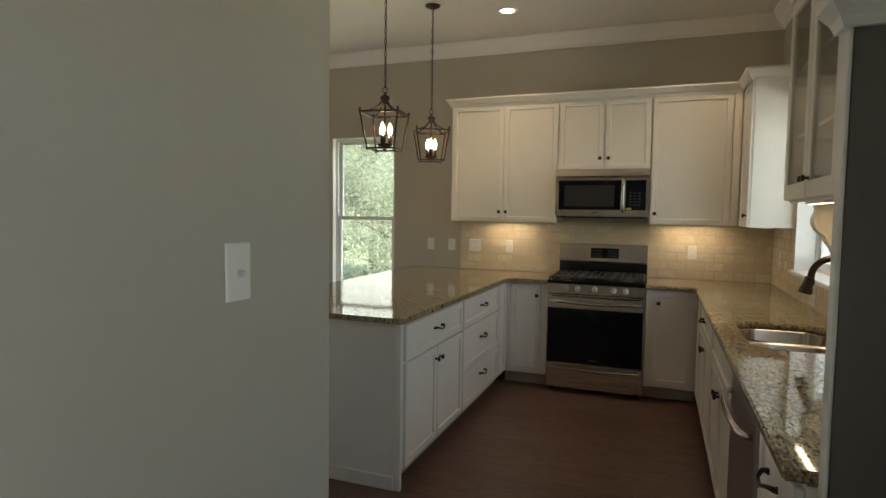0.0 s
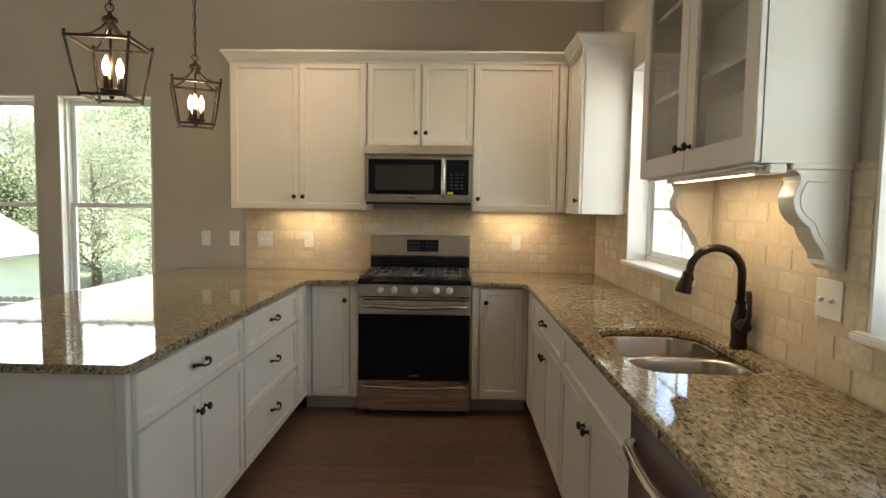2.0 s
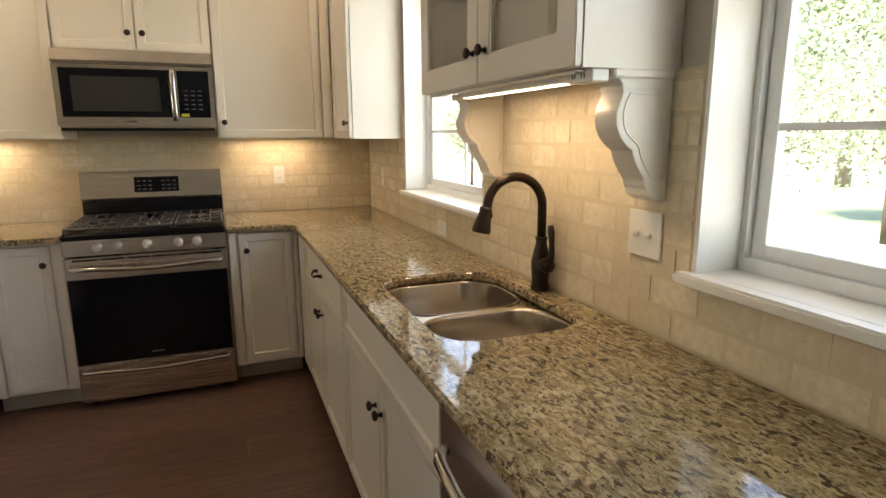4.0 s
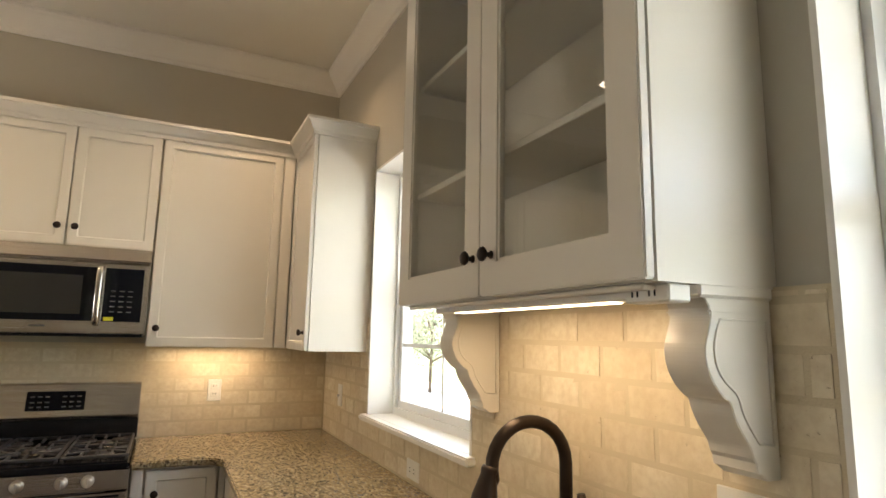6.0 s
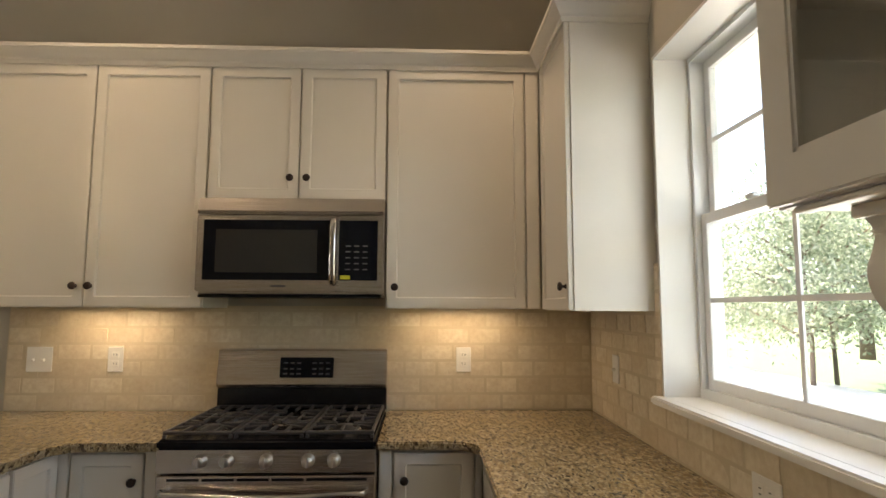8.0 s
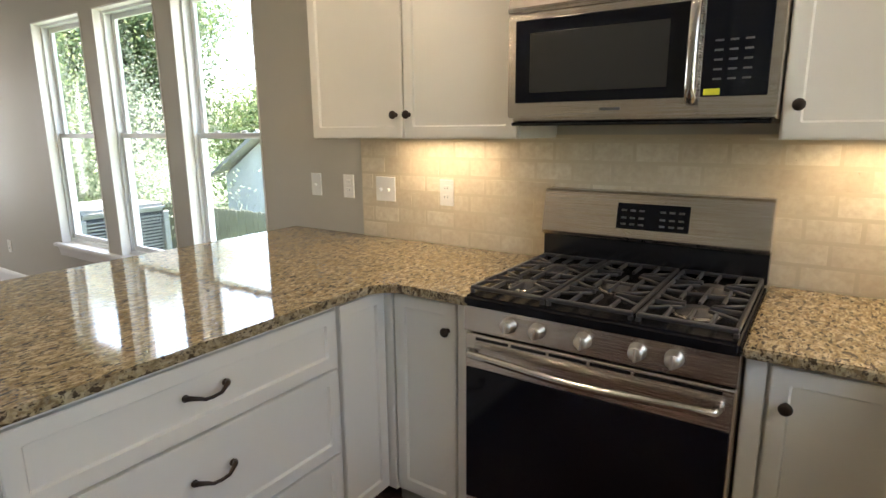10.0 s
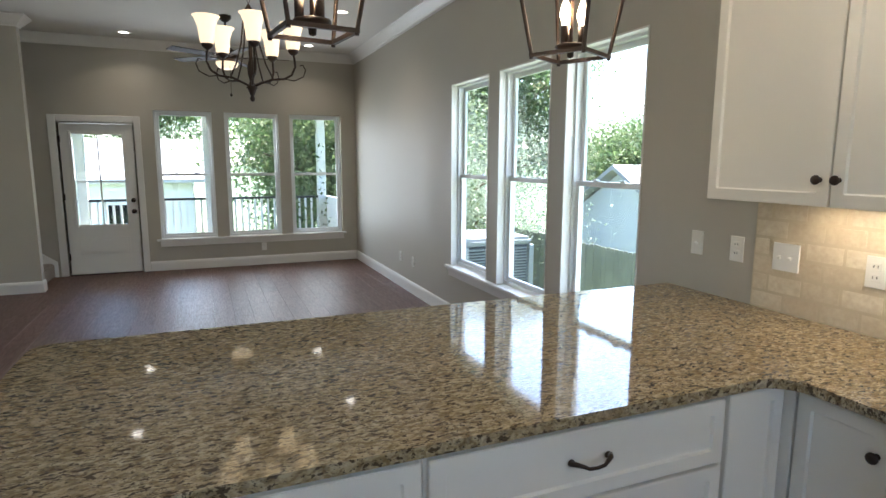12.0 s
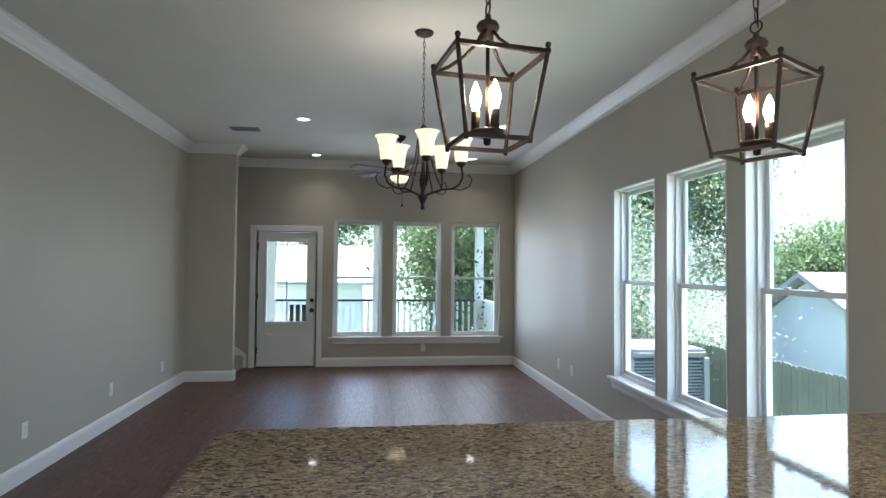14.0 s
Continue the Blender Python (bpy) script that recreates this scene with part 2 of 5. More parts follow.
# pale leaf tones, lifted further so that outdoor glare is in the colour
LEAFGLARE = leaf_material("glare_pale_leaves", [(0.15, 0.20, 0.125), (0.22, 0.27, 0.175), (0.31, 0.35, 0.25), (0.43, 0.46, 0.37)])


# ---- mesh helpers ----
def box(x0, x1, y0, y1, z0, z1, bev=0.0, seg=1, into=None):
    bm = bmesh.new()
    vs = [bm.verts.new((x, y, z)) for x in (x0, x1) for y in (y0, y1) for z in (z0, z1)]
    for f in ((0, 1, 3, 2), (4, 6, 7, 5), (0, 4, 5, 1), (2, 3, 7, 6), (0, 2, 6, 4), (1, 5, 7, 3)):
        bm.faces.new([vs[i] for i in f])
    bmesh.ops.recalc_face_normals(bm, faces=bm.faces[:])
    if bev:
        bmesh.ops.bevel(bm, geom=bm.edges[:], offset=bev, segments=seg, affect="EDGES", clamp_overlap=True)
    return joined(into, bm) if into is not None else bm


def joined(a, b):
    """Adds the mesh b to a; b is used up."""
    vs = {v: a.verts.new(v.co) for v in b.verts}
    for f in b.faces:
        g = a.faces.new([vs[v] for v in f.verts])
        g.smooth = f.smooth
    b.free()
    return a


def boxes(*specs, bev=0.0):
    bm = bmesh.new()
    for s in specs:
        box(*s, bev=bev, into=bm)
    return bm


def lathe(profile, n=16, axis="z"):
    bm = bmesh.new()
    rings = []
    for r, z in profile:
        if r < 1e-5:
            rings.append([bm.verts.new((0, 0, z))])
        else:
            rings.append([bm.verts.new((r * math.cos(2 * math.pi * i / n), r * math.sin(2 * math.pi * i / n), z)) for i in range(n)])
    for a, b in zip(rings, rings[1:]):
        for i in range(n):
            j = (i + 1) % n
            q = [a[i % len(a)], a[j % len(a)], b[j % len(b)], b[i % len(b)]]
            q = list(dict.fromkeys(q))
            if len(q) > 2:
                bm.faces.new(q).smooth = True
    if axis == "-y":
        bmesh.ops.rotate(bm, verts=bm.verts[:], matrix=Matrix.Rotation(radians(90), 3, "X"))
    bmesh.ops.recalc_face_normals(bm, faces=bm.faces[:])
    return bm


def tube(points, radius, n=8, radii=None, flat=1.0):
    bm = bmesh.new()
    pts = [Vector(p) for p in points]
    rings, up = [], None
    for i, p in enumerate(pts):
        d = (pts[min(i + 1, len(pts) - 1)] - pts[max(i - 1, 0)]).normalized()
        if up is None:
            up = Vector((0, 0, 1)) if abs(d.z) < 0.9 else Vector((1, 0, 0))
        side = d.cross(up).normalized()
        up = side.cross(d).normalized()
        r = radii[i] if radii else radius
        rings.append([bm.verts.new(p + r * (math.cos(2 * math.pi * k / n) * side + flat * math.sin(2 * math.pi * k / n) * up)) for k in range(n)])
    for a, b in zip(rings, rings[1:]):
        for k in range(n):
            bm.faces.new((a[k], a[(k + 1) % n], b[(k + 1) % n], b[k])).smooth = True
    bm.faces.new(rings[0])
    bm.faces.new(rings[-1])
    bmesh.ops.recalc_face_normals(bm, faces=bm.faces[:])
    return bm


def arc(cx, cy, r, a0, a1, n=8):
    return [(cx + r * math.cos(radians(a0 + (a1 - a0) * i / n)), cy + r * math.sin(radians(a0 + (a1 - a0) * i / n))) for i in range(n + 1)]


def moulding(path, profile):
    """Sweeps a profile of (out, z) along a plan path; out is to the right of the way, corners mitred."""
    bm = bmesh.new()
    P = [Vector(p) for p in path]
    rings = []
    for i, p in enumerate(P):
        ns = []
        for a, b in ((i - 1, i), (i, i + 1)):
            if 0 <= a and b < len(P):
                d = (P[b] - P[a]).normalized()
                ns.append(Vector((d.y, -d.x)))
        m = ns[0] if len(ns) == 1 else (ns[0] + ns[1]) / (1 + ns[0].dot(ns[1]))
        rings.append([bm.verts.new((p.x + m.x * o, p.y + m.y * o, z)) for o, z in profile])
    k = len(profile)
    for a, b in zip(rings, rings[1:]):
        for i in range(k):
            bm.faces.new((a[i], a[(i + 1) % k], b[(i + 1) % k], b[i]))
    bm.faces.new(rings[0])
    bm.faces.new(rings[-1])
    bmesh.ops.recalc_face_normals(bm, faces=bm.faces[:])
    return bm


def prism(outline, lo, hi, plane="xy", bev=0.0, hole=None):
    """Extrudes an outline; plane xy rises in z, plane xz runs in y."""
    bm = bmesh.new()
    edges = []
    for loop in ([outline] + ([hole] if hole else [])):
        vs = [bm.verts.new((a, b, hi) if plane == "xy" else (a, lo, b)) for a, b in loop]
        edges += [bm.edges.new((vs[i], vs[(i + 1) % len(vs)])) for i in range(len(vs))]
    if hole:
        bmesh.ops.triangle_fill(bm, use_beauty=True, use_dissolve=False, edges=edges)
    else:
        bm.faces.new(bm.verts[:])
    tops = bm.faces[:]
    r = bmesh.ops.extrude_face_region(bm, geom=tops)
    moved = [g for g in r["geom"] if isinstance(g, bmesh.types.BMVert)]
    bmesh.ops.translate(bm, verts=moved, vec=(0, 0, lo - hi) if plane == "xy" else (0, hi - lo, 0))
    bmesh.ops.recalc_face_normals(bm, faces=bm.faces[:])
    if bev:
        sharp = [e for e in bm.edges if len(e.link_faces) == 2 and e.calc_face_angle(0) > 1.2]
        bmesh.ops.bevel(bm, geom=sharp, offset=bev, segments=3, affect="EDGES", clamp_overlap=True)
    return bm


def turned(bm, degrees, axis="Z"):
    bmesh.ops.rotate(bm, verts=bm.verts[:], matrix=Matrix.Rotation(radians(degrees), 3, axis))
    return bm


def moved(bm, x, y, z):
    bmesh.ops.translate(bm, verts=bm.verts[:], vec=(x, y, z))
    return bm


def mesh_of(name, bm, material):
    me = bpy.data.meshes.new(name)
    bm.to_mesh(me)
    bm.free()
    me.materials.append(material)
    return me


def part(name, bm, material, parent, label="", at=None):
    ob = new(name, mesh_of(name, bm, material))
    ob.parent = parent
    if at is not None:
        ob.matrix_local = at
    return tagged(ob, label) if label else ob


def thing(name, label, category, at=None, group="", kind=""):
    ob = new(name)
    ob.empty_display_size = 0.1
    if at is not None:
        ob.matrix_world = at
    return tagged(ob, label, category, group, kind)


def setting(name, bm, material, label, category):
    return tagged(new(name, mesh_of(name, bm, material)), label, category, kind="structure")


def single(name, bm, material, label, category, at=None, group=""):
    ob = new(name, mesh_of(name, bm, material))
    if at is not None:
        ob.matrix_world = at
    return tagged(ob, label, category, group)


# ---- walls, floor, ceiling ----
RIGHT, FAR, SOUTH = 1.355, -8.43, -4.6
T = 0.16


def wall_cells(u0, u1, z0, z1, holes):
    """Rectangles of a wall round its openings (u0, u1, z0, z1)."""
    us = sorted({u0, u1, *[h[0] for h in holes], *[h[1] for h in holes]})
    out = []
    for a, b in zip(us, us[1:]):
        cut = sorted([(h[2], h[3]) for h in holes if h[0] <= a + 1e-6 and h[1] >= b - 1e-6])
        z = z0
        for lo, hi in cut:
            if lo > z:
                out.append((a, b, z, lo))
            z = hi
        if z < z1:
            out.append((a, b, z, z1))
    return out


def wall_along_x(name, x0, x1, y0, y1, holes, label):
    bm = boxes(*[(a, b, y0, y1, lo, hi) for a, b, lo, hi in wall_cells(x0, x1, -0.1, CEIL + 0.1, holes)])
    return setting(name, bm, WALL, label, "wall")


def wall_along_y(name, y0, y1, x0, x1, holes, label):
    bm = boxes(*[(x0, x1, a, b, lo, hi) for a, b, lo, hi in wall_cells(y0, y1, -0.1, CEIL + 0.1, holes)])
    return setting(name, bm, WALL, label, "wall")


DINING = [(-2.83, -2.095), (-3.745, -3.01), (-4.69, -3.925)]
DZ0, DZ1 = 0.525, 2.235
FARW = [(-2.775, -2.04), (-1.88, -1.14), (-0.982, -0.225)]
FZ0, FZ1 = 0.44, 2.20
KITW = [(-1.845, -0.825), (-3.975, -2.945)]
KZ0, KZ1 = 1.093, 2.270
DOOR = (-3.885, -3.03, 0.0, 2.01)

wall_along_x("wall_north", FAR - T, RIGHT + T, 0.0, T, [(a, b, DZ0, DZ1) for a, b in DINING], "greige painted wall with three tall window openings")
wall_along_y("wall_west", -6.3, 0.0, FAR - T, FAR, [(a, b, FZ0, FZ1) for a, b in FARW] + [DOOR], "greige painted end wall with door and three windows")
# third hole is an unseen hallway opening, added to let daylight in
wall_along_y("wall_east", -7.2, 0.0, RIGHT, RIGHT + T + 0.05, [(a, b, KZ0, KZ1) for a, b in KITW] + [(-6.7, -5.5, 0.5, 2.2)], "greige painted kitchen wall with two windows and an added light opening")
wall_along_x("wall_south", -7.57, -0.42, SOUTH - 0.12, SOUTH, [], "long plain greige painted living room wall")
wall_along_y("wall_stair", -6.3, -3.99, -7.57, -7.45, [], "greige painted wall end beside the stairs")
wall_along_y("wall_hall", -7.2, -4.125, -0.42, -0.30, [], "greige painted hallway wall with a light switch")
wall_along_x("wall_hall_end", -0.42, RIGHT + T, -7.36, -7.2, [], "plain greige painted hallway end wall")
wall_along_x("wall_stair_end", FAR - T, -7.45, -6.46, -6.3, [], "plain greige painted wall above the stairs")
setting("ceiling", boxes((FAR - T, RIGHT + T, -7.4, T, CEIL, CEIL + 0.12)), CEILING, "smooth off-white painted ceiling", "ceiling")
setting("subfloor", boxes((FAR - T, RIGHT + T, -7.4, T, -0.14, -0.012)), TOE, "plain wooden subfloor under the planks", "floor")

CROWN = [(o, CEIL - h) for o, h in ((0.0, 0.125), (0.012, 0.125), (0.018, 0.108), (0.03, 0.101), (0.055, 0.07), (0.088, 0.036), (0.096, 0.024), (0.105, 0.017), (0.105, 0.001), (0.0, 0.001))]
loop = [(-0.30, -7.2), (-0.30, -4.125), (-0.42, -4.125), (-0.42, SOUTH), (-7.45, SOUTH), (-7.45, -3.99), (-7.57, -3.99), (-7.57, -6.3), (FAR, -6.3), (FAR, 0), (RIGHT, 0), (RIGHT, -7.2)]
setting("trim_crown", moulding(loop, CROWN), TRIM, "white painted crown moulding along the ceiling", "crown moulding")
BASE = [(0.0, 0.0), (0.016, 0.0), (0.016, 0.10), (0.012, 0.118), (0.006, 0.132), (0.0, 0.135)]
for i, path in enumerate(([(-0.30, -7.2), (-0.30, -4.125), (-0.42, -4.125), (-0.42, SOUTH), (-7.45, SOUTH), (-7.45, -3.99), (-7.57, -3.99), (-7.57, -4.06)], [(FAR, -2.93), (FAR, 0), (-1.63, 0)])):
    setting("baseboard" if i == 0 else "baseboard_far", moulding(path, BASE), TRIM, "tall white painted baseboard with moulded top", "baseboard")

# assumed eaves and roof slab, added to hold back sun and sky
setting("roof", boxes((RIGHT + T + 0.05, RIGHT + T + 2.0, -7.6, T + 0.6, 2.84, 2.95), (FAR - T, RIGHT + T, T, T + 0.6, 2.80, 2.95), (FAR - T, RIGHT + T + 0.6, -7.6, T + 0.6, 3.22, 3.32)), SIDING, "added white eaves and roof slab that shade the windows", "roof")

# stub wall beside the refrigerator place, its face coloured dark for the hall's shade
stub = thing("end_panel", "tall end panel closing the counter run, hall shade painted in", "panel", group="")
part("panel", box(0.808, RIGHT, -4.02, -3.98, 0.0, 1.83, 0.003), SHADEDPAINT, stub)
part("panel_edge", box(0.800, 0.808, -4.021, -3.979, 0.0, 1.83, 0.002), TRIM, stub, "white painted edge strip")
part("cornice", moulding([(RIGHT, -3.98), (0.800, -3.98), (0.800, -4.02), (RIGHT, -4.02)], [(0, 1.82), (0.012, 1.82), (0.02, 1.84), (0.04, 1.868), (0.045, 1.89), (0.0, 1.89)][::-1]), TRIM, stub, "white moulded cap")


# ---- windows ----
def window_unit(name, w, z0, z1, m, muntins, label, deep=0.0):
    """Double-hung unit: x along the opening, y outward, from the sill up."""
    h = z1 - z0
    t = thing(name, label, "window", m @ Matrix.Translation((0, deep, 0)), kind="structure")
    f = 0.028
    part("window_frame", boxes((0, f, 0.06, 0.145, 0, h), (w - f, w, 0.06, 0.145, 0, h), (f, w - f, 0.06, 0.145, h - f, h), (f, w - f, 0.06, 0.145, 0, f + 0.006)), VINYL, t)
    mid = h * 0.505
    s = 0.034
    for lo, hi, y, nm in ((mid - 0.016, h - f, 0.108, "upper_sash"), (f + 0.006, mid + 0.018, 0.078, "lower_sash")):
        a, b = f + 0.002, w - f - 0.002
        sash = part(nm, boxes((a, a + s, y, y + 0.026, lo, hi), (b - s, b, y, y + 0.026, lo, hi), (a + s, b - s, y, y + 0.026, lo, lo + s), (a + s, b - s, y, y + 0.026, hi - s, hi), bev=0.002), VINYL, t)
        g = part("pane", boxes((a + s, b - s, y + 0.011, y + 0.015, lo + s, hi - s)), GLASS, sash)
        g.visible_shadow = False
        if muntins:
            c, e = w / 2, (lo + hi) / 2
            part("muntin", boxes((c - 0.008, c + 0.008, y + 0.003, y + 0.010, lo + s, hi - s), (a + s, b - s, y + 0.004, y + 0.009, e - 0.008, e + 0.008)), VINYL, sash)
    for k in (0.33, 0.67):
        part("sash_lock", box(w * k - 0.02, w * k + 0.02, 0.066, 0.09, mid + 0.018, mid + 0.032, 0.004), VINYL, t)
    return t


for i, (a, b) in enumerate(DINING):
    window_unit("window_%d" % (i + 1), b - a, DZ0, DZ1, pose(a, 0, DZ0), False, "tall white vinyl double-hung dining window")
for i, (a, b) in enumerate(FARW):
    window_unit("window_%d" % (i + 4), b - a, FZ0, FZ1, pose(FAR, a, FZ0, 0, 0, 90), False, "white vinyl double-hung window facing the porch")
for i, (a, b) in enumerate(KITW):
    window_unit("window_%d" % (i + 7), b - a, KZ0, KZ1, pose(RIGHT, b, KZ0, 0, 0, -90), True, "white double-hung kitchen window with grid bars", 0.05)
    # white lined reveal
    setting("trim_reveal_%d" % (i + 1), boxes((RIGHT - 0.012, RIGHT + 0.112, a, a + 0.012, KZ0 + 0.004, KZ1), (RIGHT - 0.012, RIGHT + 0.112, b - 0.012, b, KZ0 + 0.004, KZ1), (RIGHT - 0.012, RIGHT + 0.112, a + 0.012, b - 0.012, KZ1 - 0.012, KZ1)), TRIM, "white painted lining boards of the window opening", "window trim")
    setting("sill_kitchen_%d" % (i + 1), joined(box(RIGHT - 0.045, RIGHT, max(a - 0.03, -3.976), b + 0.028, KZ0 - 0.022, KZ0 + 0.004, 0.006, 2), box(RIGHT - 0.004, RIGHT + 0.125, a, b, KZ0 - 0.022, KZ0 + 0.004)), TRIM, "glossy white window stool with rounded nose", "window sill")
for i, (a, b) in enumerate(DINING):
    setting("trim_jamb_%d" % (i + 1), boxes((a, a + 0.01, -0.004, 0.062, DZ0 + 0.004, DZ1), (b - 0.01, b, -0.004, 0.062, DZ0 + 0.004, DZ1), (a + 0.01, b - 0.01, -0.004, 0.062, DZ1 - 0.01, DZ1)), TRIM, "white painted jamb boards of the dining window", "window trim")
sill = thing("sill_dining", "long white window stool with moulded apron", "window sill", kind="structure")
part("stool", box(-4.75, -2.035, -0.05, 0.0, DZ0 - 0.022, DZ0 + 0.004, 0.006, 2), TRIM, sill)
part("apron", moulding([(-4.72, 0), (-2.065, 0)], [(0, DZ0 - 0.10), (0.012, DZ0 - 0.10), (0.018, DZ0 - 0.06), (0.03, DZ0 - 0.024), (0, DZ0 - 0.024)]), TRIM, sill)
for i, (a, b) in enumerate(DINING):
    part("stool_return", box(a, b, 0.0, 0.07, DZ0 - 0.018, DZ0 + 0.003), TRIM, sill)
fsill = thing("sill_far", "white window stool and apron below three windows", "window sill", kind="structure")
part("stool", box(FAR, FAR + 0.05, -2.83, -0.17, FZ0 - 0.024, FZ0 + 0.002, 0.006, 2), TRIM, fsill)
part("apron", box(FAR, FAR + 0.018, -2.79, -0.21, FZ0 - 0.105, FZ0 - 0.025, 0.004), TRIM, fsill)
for a, b in FARW:
    part("stool_return", box(FAR - 0.07, FAR, a, b, FZ0 - 0.018, FZ0 + 0.003), TRIM, fsill)

# ---- back door ----
door = thing("door_1", "white half-glazed exterior door, closed, with dark hardware", "door", kind="structure")
dx = FAR - 0.03
part("casing", boxes((FAR, FAR + 0.018, -3.99, -3.90, 0, 2.105), (FAR, FAR + 0.018, -3.015, -2.935, 0, 2.105), (FAR, FAR + 0.018, -3.90, -3.015, 2.02, 2.105), bev=0.004), TRIM, door)
part("jamb", boxes((FAR - 0.14, FAR, -3.90, -3.885, 0, 2.02), (FAR - 0.14, FAR, -3.03, -3.015, 0, 2.02), (FAR - 0.14, FAR, -3.885, -3.03, 2.005, 2.02)), TRIM, door)
gy0, gy1, gz0, gz1 = -3.755, -3.16, 0.665, 1.87
part("slab", boxes((dx - 0.045, dx, -3.88, gy0, 0.012, 2.0), (dx - 0.045, dx, gy1, -3.035, 0.012, 2.0), (dx - 0.045, dx, gy0, gy1, 0.012, gz0), (dx - 0.045, dx, gy0, gy1, gz1, 2.0)), TRIM, door)
part("glazing_frame", boxes((dx, dx + 0.012, gy0 - 0.03, gy0 + 0.01, gz0 - 0.03, gz1 + 0.03), (dx, dx + 0.012, gy1 - 0.01, gy1 + 0.03, gz0 - 0.03, gz1 + 0.03), (dx, dx + 0.012, gy0 + 0.01, gy1 - 0.01, gz0 - 0.03, gz0 + 0.01), (dx, dx + 0.012, gy0 + 0.01, gy1 - 0.01, gz1 - 0.01, gz1 + 0.03), bev=0.003), TRIM, door)
g = part("pane", boxes((dx - 0.025, dx - 0.019, gy0, gy1, gz0, gz1)), GLASS, door)
g.visible_shadow = False
part("muntin", boxes((dx - 0.017, dx - 0.008, (gy0 + gy1) / 2 - 0.009, (gy0 + gy1) / 2 + 0.009, gz0, gz1), (dx - 0.016, dx - 0.009, gy0, gy1, 1.235, 1.253)), TRIM, door)
part("panel", boxes((dx, dx + 0.006, gy0 + 0.0, gy1, 0.28, 0.50), (dx + 0.006, dx + 0.011, gy0 + 0.03, gy1 - 0.03, 0.31, 0.47), bev=0.003), TRIM, door)
for z, r in ((0.99, 0.027), (0.84, 0.03)):
    kb = lathe([(0, 0.06), (r * 0.8, 0.058), (r, 0.045), (r * 0.8, 0.03), (0.012, 0.025), (0.012, 0.008), (r * 1.1, 0.006), (r * 1.1, 0)], 14)
    bmesh.ops.rotate(kb, verts=kb.verts[:], matrix=Matrix.Rotation(radians(90), 3, "Y"))
    part("door_knob" if z < 0.9 else "deadbolt", kb, BRONZE, door, "dark bronze door hardware", pose(dx, -3.085, z))
for z in (0.25, 1.05, 1.8):
    part("hinge", box(dx, dx + 0.008, -3.893, -3.872, z - 0.045, z + 0.045, 0.002), BRONZE, door, "dark bronze hinge")
part("threshold", box(FAR - 0.14, FAR + 0.02, -3.885, -3.03, 0.0, 0.012, 0.003), BRONZE, door)

# ---- stairs ----
stairs = thing("staircase", "carpeted stairs rising between walls with white skirt board", "stairs", kind="structure")
for k in range(9):
    part("step", box(FAR + 0.002, -7.572, -4.06 - 0.26 * (k + 1), -4.06 - 0.26 * k, 0.0, 0.185 * (k + 1), 0.02, 2), CARPET, stairs)
part("skirt_board", turned(prism([(-4.06, 0.0), (-4.02, 0.0), (-4.02, 0.20), (-6.3, 1.85), (-6.3, 1.6)], -FAR - 0.018, -FAR, "xz"), 90), TRIM, stairs)


# ---- cabinets ----
def front_panel(w, h, rail=0.057, t=0.02, flat=False):
    """Shaker front: origin at its lower left back corner, face towards -y."""
    bm = box(0, w, -t, 0, 0, h)
    f = min(bm.faces, key=lambda q: q.calc_center_median().y)
    if not flat:
        bmesh.ops.inset_region(bm, faces=[f], thickness=min(rail, h * 0.3), depth=0)
        bmesh.ops.inset_region(bm, faces=[f], thickness=0.007, depth=-0.009)
    outer = [e for e in bm.edges if len(e.link_faces) == 2 and e.calc_face_angle(0) > 1.2]
    bmesh.ops.bevel(bm, geom=outer, offset=0.0025, segments=2, affect="EDGES", clamp_overlap=True)
    return bm


def knob():
    return lathe([(0, 0.030), (0.010, 0.0295), (0.015, 0.026), (0.0162, 0.021), (0.013, 0.017), (0.006, 0.013), (0.0055, 0.006), (0.009, 0.002), (0.009, 0)], 14, "-y")


def pull(w=0.096):
    pts = [(-w / 2 - 0.012, -0.004, 0.004), (-w / 2 - 0.004, -0.018, 0.006), (-w / 2 + 0.014, -0.027, 0.001), (-w / 4, -0.031, -0.004), (0, -0.032, -0.006), (w / 4, -0.031, -0.004), (w / 2 - 0.014, -0.027, 0.001), (w / 2 + 0.004, -0.018, 0.006), (w / 2 + 0.012, -0.004, 0.004)]
    bm = tube(pts, 0.005, 8, [0.0085, 0.0068, 0.0055, 0.0048, 0.0046, 0.0048, 0.0055, 0.0068, 0.0085])
    for s in (-1, 1):
        joined(bm, moved(lathe([(0, 0.010), (0.006, 0.009), (0.009, 0.004), (0.010, 0)], 10, "-y"), s * (w / 2 + 0.008), 0, 0.003))
    return bm


